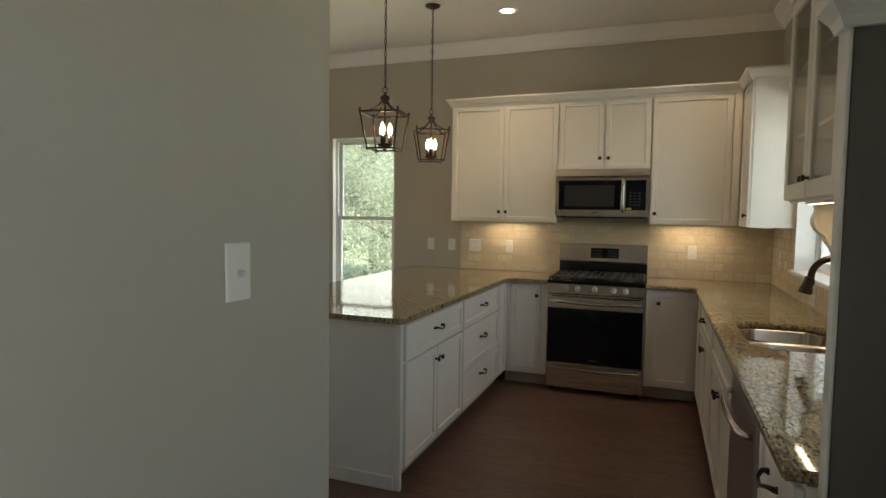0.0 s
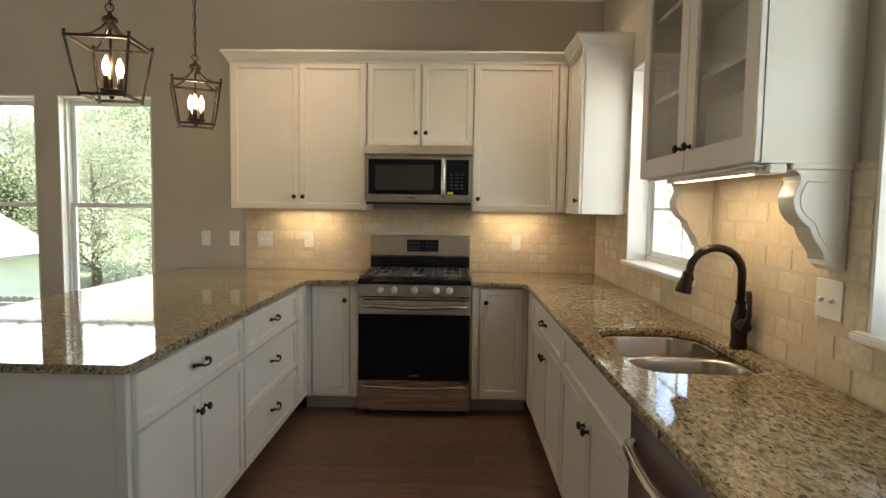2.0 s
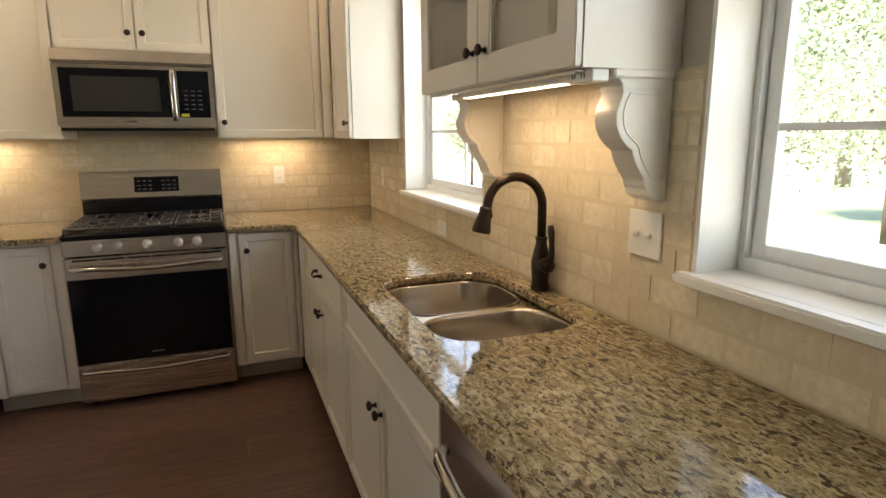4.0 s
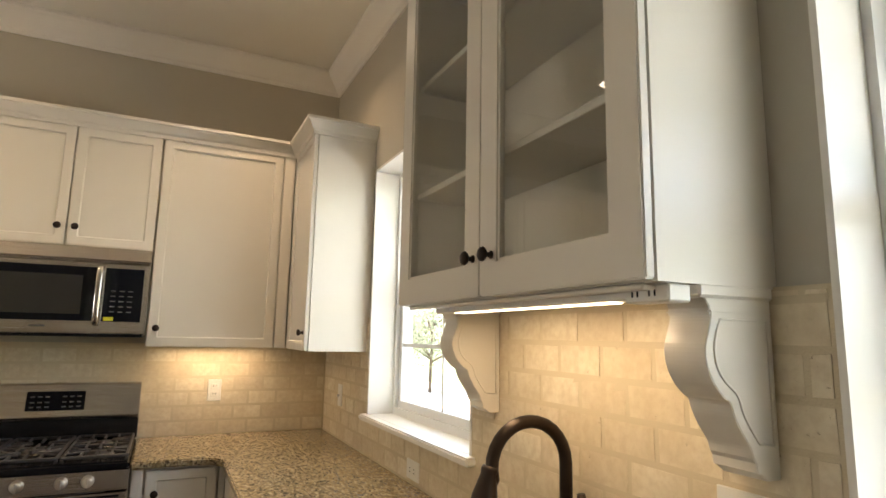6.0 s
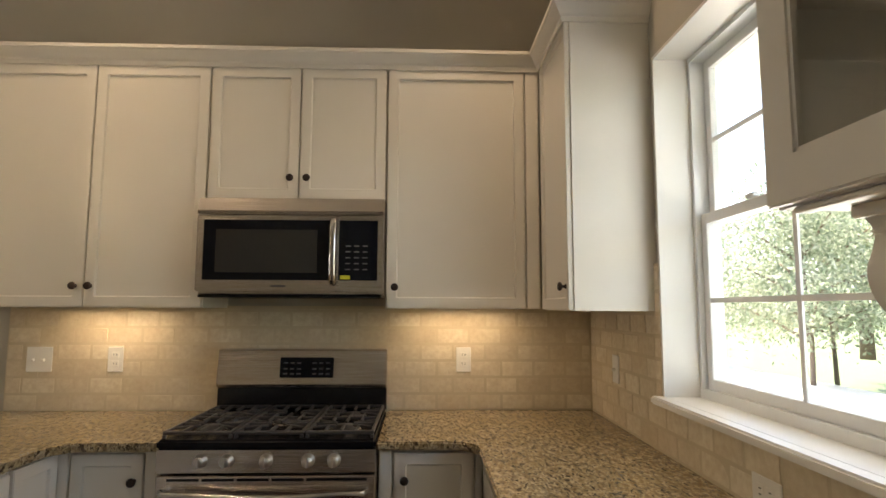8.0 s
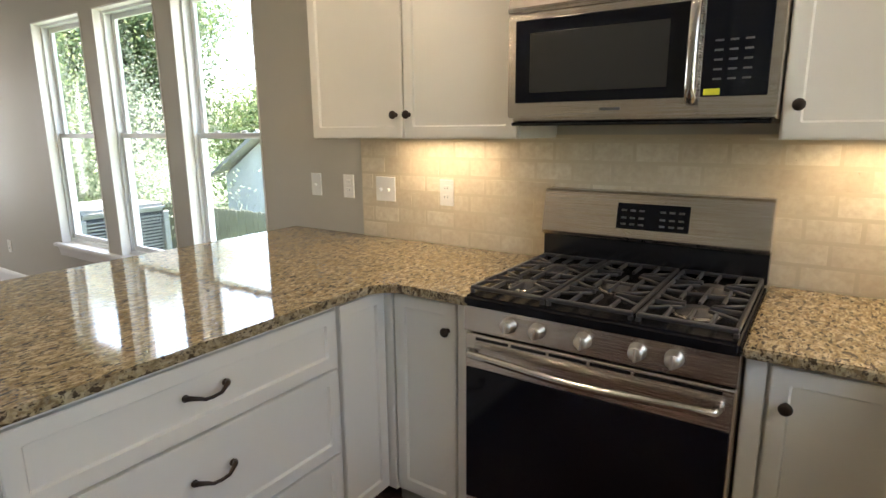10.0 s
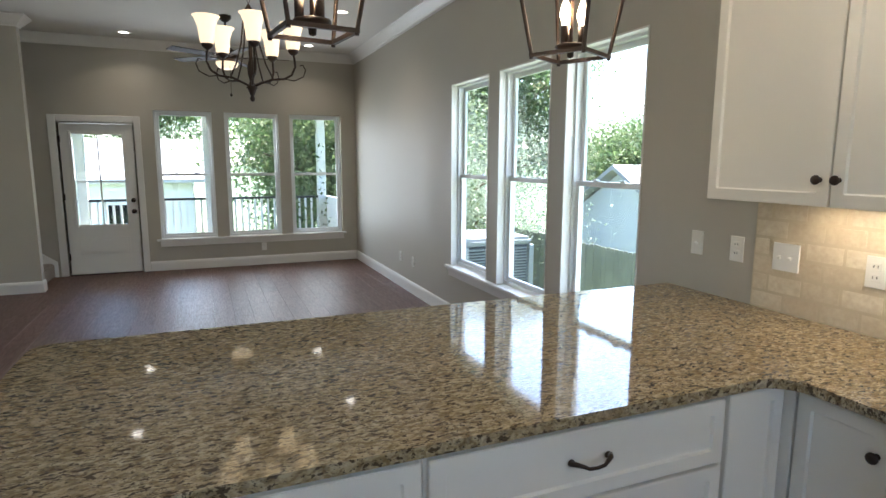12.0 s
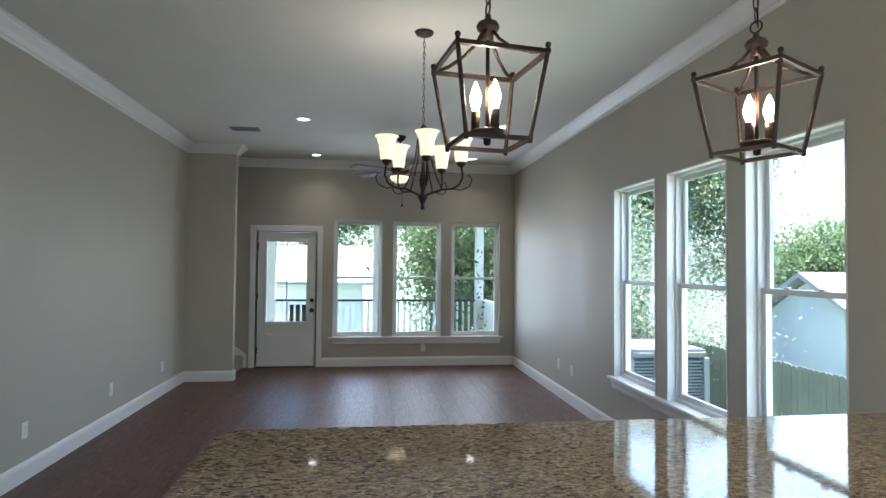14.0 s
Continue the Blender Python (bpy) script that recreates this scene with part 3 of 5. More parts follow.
def cabinet(name, label, m, w, d, z0, z1, fronts, toe=0.0, group="", back=0.0):
    """Local x along the front, front towards -y, back at y = 0. fronts: (kind, x0, x1, z0, z1, fittings)."""
    t = thing(name, label, "cabinet", m, group)
    if name == "wall_cabinet":
        q = 0.016
        part("body", box(0, w, -d, -back, z0 + LIP, z1), CAB, t)
        for a, b, c, e in ((0, q, -d, -back), (w - q, w, -d, -back), (q, w - q, -d, -d + q)):
            part("bottom_rail", box(a, b, c, e, z0, z0 + LIP), CAB, t)
    else:
        part("body", box(0, w, -d, -back, z0, z1, 0.0015), CAB, t)
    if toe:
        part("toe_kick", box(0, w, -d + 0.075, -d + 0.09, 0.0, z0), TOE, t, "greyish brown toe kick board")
    for kind, a, b, lo, hi, fits in fronts:
        g = 0.0034
        p = part(kind, front_panel(b - a - 2 * g, hi - lo - 2 * g, flat=(kind == "filler_panel")), CAB, t, at=pose(a + g, -d - 0.0005, lo + g))
        for what, fx, fz in fits:
            if what == "knob":
                part("knob", knob(), BRONZE, p, "dark bronze knob", pose(fx - a - g, -0.0205, fz - lo - g))
            else:
                part("pull", pull(), BRONZE, p, "dark bronze pull", pose(fx - a - g, -0.0205, fz - lo - g))
    return t


UZ0, UZ1 = 1.385, 2.425
LIP = 0.03
CG, BG = "wall cabinets", "base cabinets"
# wall cabinets over the range wall, x from the left end
cabinet("wall_cabinet", "cream painted double-door wall cabinet with dark knobs", pose(-1.36, -0.001, 0), 0.985, 0.31, UZ0, UZ1,
        [("door", 0.012, 0.502, UZ0, UZ1, [("knob", 0.468, 1.474)]), ("door", 0.502, 0.983, UZ0, UZ1, [("knob", 0.530, 1.474)])], group=CG)
cabinet("wall_cabinet", "short cream double-door cabinet above the microwave", pose(-0.374, -0.001, 0), 0.756, 0.31, 1.845, UZ1,
        [("door", 0.002, 0.385, 1.845, UZ1, [("knob", 0.350, 1.934)]), ("door", 0.385, 0.755, 1.845, UZ1, [("knob", 0.420, 1.934)])], group=CG)
cabinet("wall_cabinet", "wide single-door cream wall cabinet in the corner", pose(0.383, -0.001, 0), 0.661, 0.31, UZ0, UZ1,
        [("door", 0.002, 0.595, UZ0, UZ1, [("knob", 0.040, 1.474)]), ("filler_panel", 0.597, 0.659, UZ0, UZ1, [])], group=CG)
cabinet("wall_cabinet", "narrow cream side cabinet beside the window", pose(RIGHT - 0.001, -0.312, 0, 0, 0, -90), 0.468, 0.289, UZ0 - 0.005, UZ1 + 0.012,
        [("door", 0.022, 0.466, UZ0 - 0.005, UZ1 + 0.012, [("knob", 0.435, 1.465)])], group=CG)
CABCROWN = [(0.0, 2.42), (0.008, 2.42), (0.010, 2.438), (0.018, 2.446), (0.038, 2.478), (0.046, 2.482), (0.046, 2.497), (0.0, 2.497)]
cc = thing("cabinet_crown", "cream crown moulding along the cabinet tops", "crown moulding")
part("moulding", moulding([(-1.36, -0.002), (-1.36, -0.331), (1.043, -0.331), (1.043, -0.78), (RIGHT - 0.001, -0.78)], CABCROWN), CAB, cc)
part("top_board", boxes((-1.355, 1.02, -0.325, -0.003, 2.427, 2.44), (1.047, RIGHT - 0.013, -0.775, -0.326, 2.438, 2.45)), CAB, cc)

def frame_panel(x0, x1, y0, y1, z0, z1, r):
    """One-piece door frame in the plane x, with eased edges; the stiles and rails are r wide."""
    bm = prism([(y0, z0), (y1, z0), (y1, z1), (y0, z1)], x0, x1, "xy", 0, [(y0 + r, z0 + r), (y1 - r, z0 + r), (y1 - r, z1 - r), (y0 + r, z1 - r)])
    rim = [e for e in bm.edges if all(min(abs(v.co.x - y0), abs(v.co.x - y1), abs(v.co.y - z0), abs(v.co.y - z1)) < 1e-6 for v in e.verts) and e.calc_face_angle(0) > 1.2]
    bmesh.ops.bevel(bm, geom=rim, offset=0.003, segments=2, affect="EDGES", clamp_overlap=True)
    bmesh.ops.transform(bm, verts=bm.verts[:], matrix=Matrix(((0, 0, 1, 0), (1, 0, 0, 0), (0, 1, 0, 0), (0, 0, 0, 1))))
    return bm


# glass cabinet over the sink
GY0, GY1, GX, GZ0, GZ1 = -2.853, -1.885, 1.074, 1.541, 2.56
gc = thing("glass_cabinet", "cream glass-door cabinet with shelves above the sink", "cabinet")
bx = RIGHT - 0.001
for nm, q in (("side_panel", (GX + 0.021, bx, GY0, GY0 + 0.018, GZ0, GZ1)), ("side_panel", (GX + 0.021, bx, GY1 - 0.018, GY1, GZ0, GZ1)), ("bottom_panel", (GX + 0.021, bx, GY0 + 0.018, GY1 - 0.018, GZ0, GZ0 + 0.018)), ("top_panel", (GX + 0.021, bx, GY0 + 0.018, GY1 - 0.018, GZ1 - 0.018, GZ1)), ("back_panel", (bx - 0.012, bx, GY0 + 0.018, GY1 - 0.018, GZ0 + 0.018, GZ1 - 0.018))):
    part(nm, box(*q), CAB, gc)
for z in (1.86, 2.20):
    part("shelf", box(GX + 0.045, bx - 0.014, GY0 + 0.019, GY1 - 0.019, z, z + 0.018, 0.002), CABIN, gc)
for a, b, kx in ((GY0 + 0.002, (GY0 + GY1) / 2 - 0.001, 1), ((GY0 + GY1) / 2 + 0.001, GY1 - 0.002, 0)):
    r = 0.07
    lo, hi = GZ0 + 0.002, GZ1 - 0.012
    dr = part("door", frame_panel(GX, GX + 0.02, a, b, lo, hi, r), CAB, gc)
    part("bead", boxes((GX + 0.004, GX + 0.014, a + r, a + r + 0.007, lo + r, hi - r), (GX + 0.004, GX + 0.014, b - r - 0.007, b - r, lo + r, hi - r), (GX + 0.004, GX + 0.014, a + r, b - r, lo + r, lo + r + 0.007), (GX + 0.004, GX + 0.014, a + r, b - r, hi - r - 0.007, hi - r)), CAB, dr)
    pg = part("glass_pane", boxes((GX + 0.008, GX + 0.012, a + r - 0.003, b - r + 0.003, lo + r + 0.007, hi - r + 0.003)), CABGLASS, dr)
    pg.visible_shadow = False
    ky = b - 0.05 if kx else a + 0.028
    part("knob", turned(knob(), -90), BRONZE, dr, "dark bronze knob", pose(GX - 0.0005, ky, GZ0 + 0.088))
part("light_rail", box(GX + 0.022, GX + 0.05, GY0 + 0.03, GY1 - 0.03, GZ0 - 0.010, GZ0 - 0.001, 0.003), CAB, gc)
part("crown", moulding([(bx, GY1), (GX, GY1), (GX, GY0), (bx, GY0)], [(0, GZ1 - 0.008), (0.01, GZ1 - 0.008), (0.016, GZ1 + 0.02), (0.045, GZ1 + 0.062), (0.055, GZ1 + 0.068), (0.055, GZ1 + 0.085), (0, GZ1 + 0.085)]), CAB, gc)


def smooth_curve(pts, steps=4):
    """Points of a smooth curve through the given ones."""
    out = []
    for i in range(len(pts) - 1):
        p0, p1, p2, p3 = pts[max(i - 1, 0)], pts[i], pts[i + 1], pts[min(i + 2, len(pts) - 1)]
        for k in range(steps):
            u = k / steps
            out.append(tuple(0.5 * (2 * p1[c] + (p2[c] - p0[c]) * u + (2 * p0[c] - 5 * p1[c] + 4 * p2[c] - p3[c]) * u * u + (3 * p1[c] - p0[c] - 3 * p2[c] + p3[c]) * u ** 3) for c in (0, 1)))
    return out + [pts[-1]]


def corbel(y):
    """Scrolled bracket, its side faces at y and y + 0.08."""
    t = thing("corbel", "cream carved scroll corbel under the glass cabinet", "corbel", group="corbels under cabinet")
    q = RIGHT - 0.013
    curve = smooth_curve([(0.150, 1.522), (0.139, 1.508), (0.137, 1.492), (0.144, 1.470), (0.152, 1.447), (0.149, 1.420), (0.136, 1.394), (0.116, 1.374), (0.104, 1.366), (0.096, 1.345), (0.082, 1.322), (0.066, 1.300), (0.060, 1.283)])
    prof = [(0.0, 1.248), (0.0, 1.541), (0.150, 1.541)] + curve + [(0.055, 1.276), (0.053, 1.262), (0.044, 1.258), (0.030, 1.248)]
    part("body", moved(prism([(q - d, z) for d, z in prof], 0.0, 0.08, "xz", 0.0015), 0, y, 0), CAB, t)
    inner = [(0.012, 1.300), (0.012, 1.490), (0.118, 1.490)] + smooth_curve([(0.126, 1.474), (0.133, 1.447), (0.129, 1.420), (0.116, 1.400), (0.096, 1.384), (0.086, 1.372), (0.078, 1.350), (0.064, 1.328), (0.046, 1.304)])
    for s in (-0.0005, 0.0805):
        part("carved_line", tube([(q - d, y + s, z) for d, z in inner + [inner[0]]], 0.0022, 6), CAB, t)
    part("neck_bead", box(q - 0.143, q, y - 0.003, y + 0.083, 1.497, 1.507, 0.004, 2), CAB, t)
    part("cap", box(q - 0.166, q, y - 0.007, y + 0.087, 1.522, 1.5435, 0.004), CAB, t)
    return t


corbel(-2.848)
corbel(-2.012)

# base cabinets
D = 0.585
BZ0, BZ1 = 0.105, 0.882
DRZ = 0.675
cabinet("base_cabinet", "narrow cream single-door base cabinet beside the range", pose(-0.76, -0.012, 0), 0.375, D, BZ0, BZ1,
        [("filler_panel", 0.322, 0.373, BZ0, BZ1, []), ("filler_panel", 0.012, 0.060, BZ0, BZ1, []), ("door", 0.062, 0.320, BZ0 + 0.02, 0.872, [("knob", 0.288, 0.777)])], 1, BG)
cabinet("base_cabinet", "narrow cream single-door base cabinet beside the range", pose(0.385, -0.012, 0), 0.378, D, BZ0, BZ1,
        [("filler_panel", 0.002, 0.052, BZ0, BZ1, []), ("door", 0.054, 0.345, BZ0 + 0.02, 0.872, [("knob", 0.095, 0.777)]), ("filler_panel", 0.347, 0.377, BZ0, BZ1, [])], 1, BG)
# east run, along -y
EX = RIGHT - 0.012
DE = 0.562
cabinet("base_cabinet", "plain cream corner filler of the base cabinets", pose(EX, -0.61, 0, 0, 0, -90), 0.25, DE, BZ0, BZ1, [("filler_panel", 0.03, 0.25, BZ0, BZ1 - 0.004, [])], 1, BG)
cabinet("base_cabinet", "cream base cabinet with one drawer above two doors", pose(EX, -0.862, 0, 0, 0, -90), 0.99, DE, BZ0, BZ1,
        [("drawer_front", 0.006, 0.984, DRZ + 0.002, 0.872, [("pull", 0.495, 0.783)]), ("door", 0.006, 0.495, BZ0 + 0.01, DRZ - 0.002, [("knob", 0.462, 0.60)]), ("door", 0.495, 0.984, BZ0 + 0.01, DRZ - 0.002, [("knob", 0.528, 0.60)])], 1, BG)
# sink base: open top under the bowls
sb = thing("base_cabinet", "cream sink base cabinet with false front and two doors", "cabinet", pose(EX, -1.855, 0, 0, 0, -90), BG)
part("body", boxes((0, 0.018, -DE, 0, BZ0, BZ1), (1.012, 1.03, -DE, 0, BZ0, BZ1), (0.018, 1.012, -DE, 0, BZ0, BZ0 + 0.02), (0.018, 1.012, -DE, -DE + 0.02, 0.66, BZ1), (0.018, 1.012, -0.01, 0, BZ0, 0.7)), CAB, sb)
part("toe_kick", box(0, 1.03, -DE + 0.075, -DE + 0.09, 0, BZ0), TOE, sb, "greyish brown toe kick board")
for kind, a, b, lo, hi, kx in (("false_front", 0.006, 1.024, DRZ + 0.002, 0.872, None), ("door", 0.006, 0.515, BZ0 + 0.01, DRZ - 0.002, 0.482), ("door", 0.515, 1.024, BZ0 + 0.01, DRZ - 0.002, 0.548)):
    p = part(kind, front_panel(b - a - 0.004, hi - lo - 0.004), CAB, sb, at=pose(a + 0.002, -DE - 0.0005, lo + 0.002))
    if kx:
        part("knob", knob(), BRONZE, p, "dark bronze knob", pose(kx - a, -0.0205, 0.60 - lo))
cabinet("base_cabinet", "cream drawer base cabinet at the counter end", pose(EX, -3.51, 0, 0, 0, -90), 0.465, DE, BZ0, BZ1,
        [("drawer_front", 0.006, 0.459, DRZ + 0.002, 0.872, [("pull", 0.232, 0.783)]), ("drawer_front", 0.006, 0.459, 0.41, DRZ - 0.002, [("pull", 0.232, 0.56)]), ("drawer_front", 0.006, 0.459, BZ0 + 0.01, 0.408, [("pull", 0.232, 0.26)])], 1, BG)
# peninsula, fronts towards +x
PX = -0.754
cabinet("base_cabinet", "cream base cabinet with one drawer above two doors", pose(PX - D, -2.695, 0, 0, 0, 90), 0.926, D, BZ0, BZ1,
        [("drawer_front", 0.006, 0.920, DRZ + 0.002, 0.872, [("pull", 0.457, 0.783)]), ("door", 0.006, 0.457, BZ0 + 0.01, DRZ - 0.002, [("knob", 0.425, 0.60)]), ("door", 0.457, 0.920, BZ0 + 0.01, DRZ - 0.002, [("knob", 0.490, 0.60)])], 1, BG)
cabinet("base_cabinet", "cream three-drawer base cabinet with dark pulls", pose(PX - D, -1.768, 0, 0, 0, 90), 0.918, D, BZ0, BZ1,
        [("drawer_front", 0.006, 0.912, DRZ + 0.002, 0.872, [("pull", 0.445, 0.783)]), ("drawer_front", 0.006, 0.912, 0.378, DRZ - 0.002, [("pull", 0.445, 0.553)]), ("drawer_front", 0.006, 0.912, BZ0 + 0.01, 0.376, [("pull", 0.445, 0.28)])], 1, BG)
cabinet("base_cabinet", "plain cream corner filler of the peninsula", pose(PX - D, -0.848, 0, 0, 0, 90), 0.238, D, BZ0, BZ1, [("corner_panel", 0.002, 0.229, BZ0 + 0.01, BZ1 - 0.004, [])], 1, BG)
pe = thing("peninsula_end_panel", "plain cream end panel of the peninsula cabinets", "panel")
part("panel", box(PX - D - 0.005, PX + 0.004, -2.715, -2.697, 0.0, BZ1, 0.002), CAB, pe)
part("corner_strip", box(PX - 0.03, PX + 0.006, -2.723, -2.715, 0.0, BZ1, 0.002), CAB, pe)
part("base_shoe", box(PX - D - 0.005, PX - 0.031, -2.728, -2.715, 0.0, 0.075, 0.003), CAB, pe)
kw = thing("wall_pony", "low painted pony wall under the bar overhang", "wall", kind="structure")
part("pony_wall", box(PX - D - 0.29, PX - D - 0.007, -2.69, -0.002, 0.0, 0.80, 0.002), WALL, kw)
part("pony_cap", moulding([(PX - D - 0.29, -0.004), (PX - D - 0.29, -2.69), (PX - D - 0.007, -2.69)], [(0.03, 0.882), (0.03, 0.855), (0.02, 0.845), (0.014, 0.815), (0.008, 0.80), (-0.02, 0.80), (-0.02, 0.882)]), TRIM, kw, "white moulded cap")

# ---- worktops ----
CT0, CT1 = 0.884, 0.914
PEN_OUT = [(-0.381, -0.012), (-0.381, -0.648)] + arc(-0.625, -0.748, 0.10, 90, 180, 6) + [(-0.725, -2.725)] + arc(-0.75, -2.725, 0.025, 0, -90, 4) + arc(-1.79, -2.68, 0.07, -90, -180, 4) + [(-1.86, -0.004), (-1.37, -0.004), (-1.37, -0.012)]
single("worktop", prism(PEN_OUT, CT0, CT1, "xy", 0.007), GRANITE, "polished speckled tan granite peninsula worktop", "worktop", group="granite worktops")
SX0, SX1, SY0, SY1 = 0.848, 1.252, -2.715, -2.055
HOLE = arc(SX1 - 0.12, SY1 - 0.12, 0.12, 0, 90, 6) + arc(SX0 + 0.10, SY1 - 0.10, 0.10, 90, 180, 6) + arc(SX0 + 0.10, SY0 + 0.10, 0.10, 180, 270, 6) + arc(SX1 - 0.12, SY0 + 0.12, 0.12, 270, 360, 6)
EAST_OUT = [(0.381, -0.012), (EX, -0.012), (EX, -3.976), (0.735, -3.976)] + [(0.735, -0.748)] + arc(0.635, -0.748, 0.10, 0, 90, 6)[1:] + [(0.381, -0.648)]
single("worktop", prism(EAST_OUT, CT0, CT1, "xy", 0.006, HOLE), GRANITE, "polished speckled tan granite worktop with sink cutout", "worktop", group="granite worktops")


# ---- sink and faucet ----
def bowl(x0, x1, y0, y1, depth, r, r2):
    """Open steel bowl with rounded walls, r at the near corners and r2 at the divider."""
    bm = bmesh.new()
    rings = []
    for inset, z in ((-0.012, 0.0), (0.0, -0.001), (0.004, -0.01), (0.008, -depth + 0.05), (0.02, -depth + 0.02), (0.045, -depth + 0.003), (0.10, -depth)):
        a, b, c, d = x0 + inset, x1 - inset, y0 + inset, y1 - inset
        q = max(0.02, r - inset * 0.5)
        pts = arc(b - q, d - q, q, 0, 90, 6) + arc(a + q, d - q, q, 90, 180, 6) + arc(a + q, c + q, q, 180, 270, 6) + arc(b - q, c + q, q, 270, 360, 6)
        rings.append([bm.verts.new((x, y, z)) for x, y in pts])
    n = len(rings[0])
    for p, q in zip(rings, rings[1:]):
        for i in range(n):
            bm.faces.new((p[i], p[(i + 1) % n], q[(i + 1) % n], q[i])).smooth = True
    bm.faces.new(rings[-1])
    bmesh.ops.recalc_face_normals(bm, faces=bm.faces[:])
    bmesh.ops.reverse_faces(bm, faces=bm.faces[:])
    return bm


sink = thing("sink", "double-bowl stainless steel sink set under the granite", "sink", pose(0, 0, CT0 - 0.002))
for a, b, r in ((-2.385, SY1 + 0.002, 0.11), (SY0 - 0.002, -2.415, 0.12)):
    bw = part("bowl", bowl(SX0 - 0.002, SX1 + 0.002, a, b, 0.20, r, r), SINKSTEEL, sink)
    e0, e1 = (-2.4, b + 0.03) if b > -2.3 else (a - 0.03, -2.4005)
    u0, u1, w0, w1, q = SX0 - 0.006, SX1 + 0.006, a - 0.004, b + 0.004, r
    ring = arc(u1 - q, w1 - q, q, 0, 90, 6) + arc(u0 + q, w1 - q, q, 90, 180, 6) + arc(u0 + q, w0 + q, q, 180, 270, 6) + arc(u1 - q, w0 + q, q, 270, 360, 6)
    part("rim", prism([(SX0 - 0.03, e0), (SX1 + 0.03, e0), (SX1 + 0.03, e1), (SX0 - 0.03, e1)], -0.006, -0.0025, "xy", 0, ring), SINKSTEEL, bw, "flat steel rim")
    part("drain", moved(lathe([(0, 0.004), (0.03, 0.003), (0.045, 0.006), (0.055, 0.003), (0.057, 0.0)], 18), (SX0 + SX1) / 2 + 0.03, (a + b) / 2, -0.2), CHROME, bw)
part("divider", box(SX0 + 0.05, SX1 - 0.05, -2.412, -2.388, -0.03, -0.004, 0.008, 2), SINKSTEEL, sink)
fx, fy = 1.300, -2.368
fc = thing("faucet", "dark bronze gooseneck pull-down kitchen faucet", "faucet", pose(fx, fy, CT1, 0, 0, -4))
part("base", lathe([(0.0, 0), (0.030, 0.0), (0.030, 0.012), (0.026, 0.03), (0.029, 0.06), (0.031, 0.09), (0.024, 0.125), (0.0175, 0.15), (0.0165, 0.165), (0.0, 0.168)], 20), BRONZE, fc)
neck = [(0, 0, 0.16), (0, 0, 0.24)] + [(-0.092 + 0.092 * math.cos(radians(a)), 0, 0.270 + 0.092 * math.sin(radians(a))) for a in range(0, 196, 13)] + [(-0.187, 0, 0.236)]
part("spout", tube(neck, 0.0145, 14), BRONZE, fc)
hd = moved(turned(lathe([(0, 0.012), (0.0165, 0.012), (0.0185, 0.006), (0.0185, 0.0), (0.0175, -0.004), (0.020, -0.016), (0.0275, -0.048), (0.0290, -0.062), (0.0265, -0.067), (0.0, -0.067)], 18), 12, "Y"), -0.190, 0, 0.262)
part("spray_head", hd, BRONZE, fc)
part("ring", moved(lathe([(0, 0.005), (0.0195, 0.004), (0.0195, -0.004), (0, -0.005)], 14), 0, 0, 0.168), BRONZE, fc)
part("handle_hub", moved(turned(lathe([(0, 0.0), (0.021, 0.0), (0.024, 0.02), (0.021, 0.045), (0.012, 0.055), (0, 0.056)], 14), 90, "X"), 0.0, -0.012, 0.088), BRONZE, fc)
part("lever", tube([(0.0, -0.055, 0.095), (0.004, -0.062, 0.125), (0.006, -0.058, 0.16), (0.006, -0.052, 0.195), (0.004, -0.050, 0.215)], 0.008, 8, [0.014, 0.010, 0.0085, 0.0115, 0.009]), BRONZE, fc)

# ---- dishwasher ----
dw = thing("dishwasher", "dark stainless steel dishwasher with bowed handle", "dishwasher", pose(EX, -2.893, 0, 0, 0, -90))
part("body", box(0.004, 0.606, -0.55, -0.01, 0.10, 0.878, 0.003), BLACK, dw)
part("door", box(0.004, 0.606, -0.59, -0.551, 0.12, 0.872, 0.006, 2), STEELDW, dw)
part("handle", tube([(0.05, -0.59, 0.79), (0.055, -0.608, 0.79), (0.09, -0.622, 0.79), (0.2, -0.633, 0.79), (0.305, -0.637, 0.79), (0.41, -0.633, 0.79), (0.52, -0.622, 0.79), (0.555, -0.608, 0.79), (0.56, -0.59, 0.79)], 0.013, 12, flat=0.8), CHROME, dw)
part("toe_panel", box(0.004, 0.606, -0.53, -0.515, 0.0, 0.10), BLACK, dw)

# ---- range ----
rg = thing("gas_range", "stainless steel gas range with black cooktop", "range", pose(0, -0.012, 0))
W = 0.379
part("body", box(-W, W, -0.61, -0.02, 0.03, 0.895, 0.003), BLACK, rg)
part("cooktop", box(-W, W, -0.662, -0.055, 0.893, 0.928, 0.009, 3), COOKTOP, rg)
part("control_panel", boxes((-W, W, -0.652, -0.612, 0.815, 0.893)), STEEL, rg)
for kx in (-0.225, -0.135, 0.0, 0.145, 0.235):
    kn = part("control_knob", lathe([(0, 0.030), (0.017, 0.030), (0.019, 0.027), (0.020, 0.010), (0.024, 0.004), (0.024, 0)], 18, "-y"), KNOBSTEEL, rg, at=pose(kx, -0.652, 0.857))
    part("grip", box(-0.004, 0.004, -0.036, -0.028, -0.019, 0.019, 0.0015), KNOBSTEEL, kn)
od = part("oven_door", boxes((-W, W, -0.650, -0.612, 0.235, 0.805), bev=0.004), STEEL, rg)
part("door_window", box(-W + 0.006, W - 0.006, -0.654, -0.650, 0.245, 0.695, 0.0015), DARKGLASS, od, "black oven door glass")
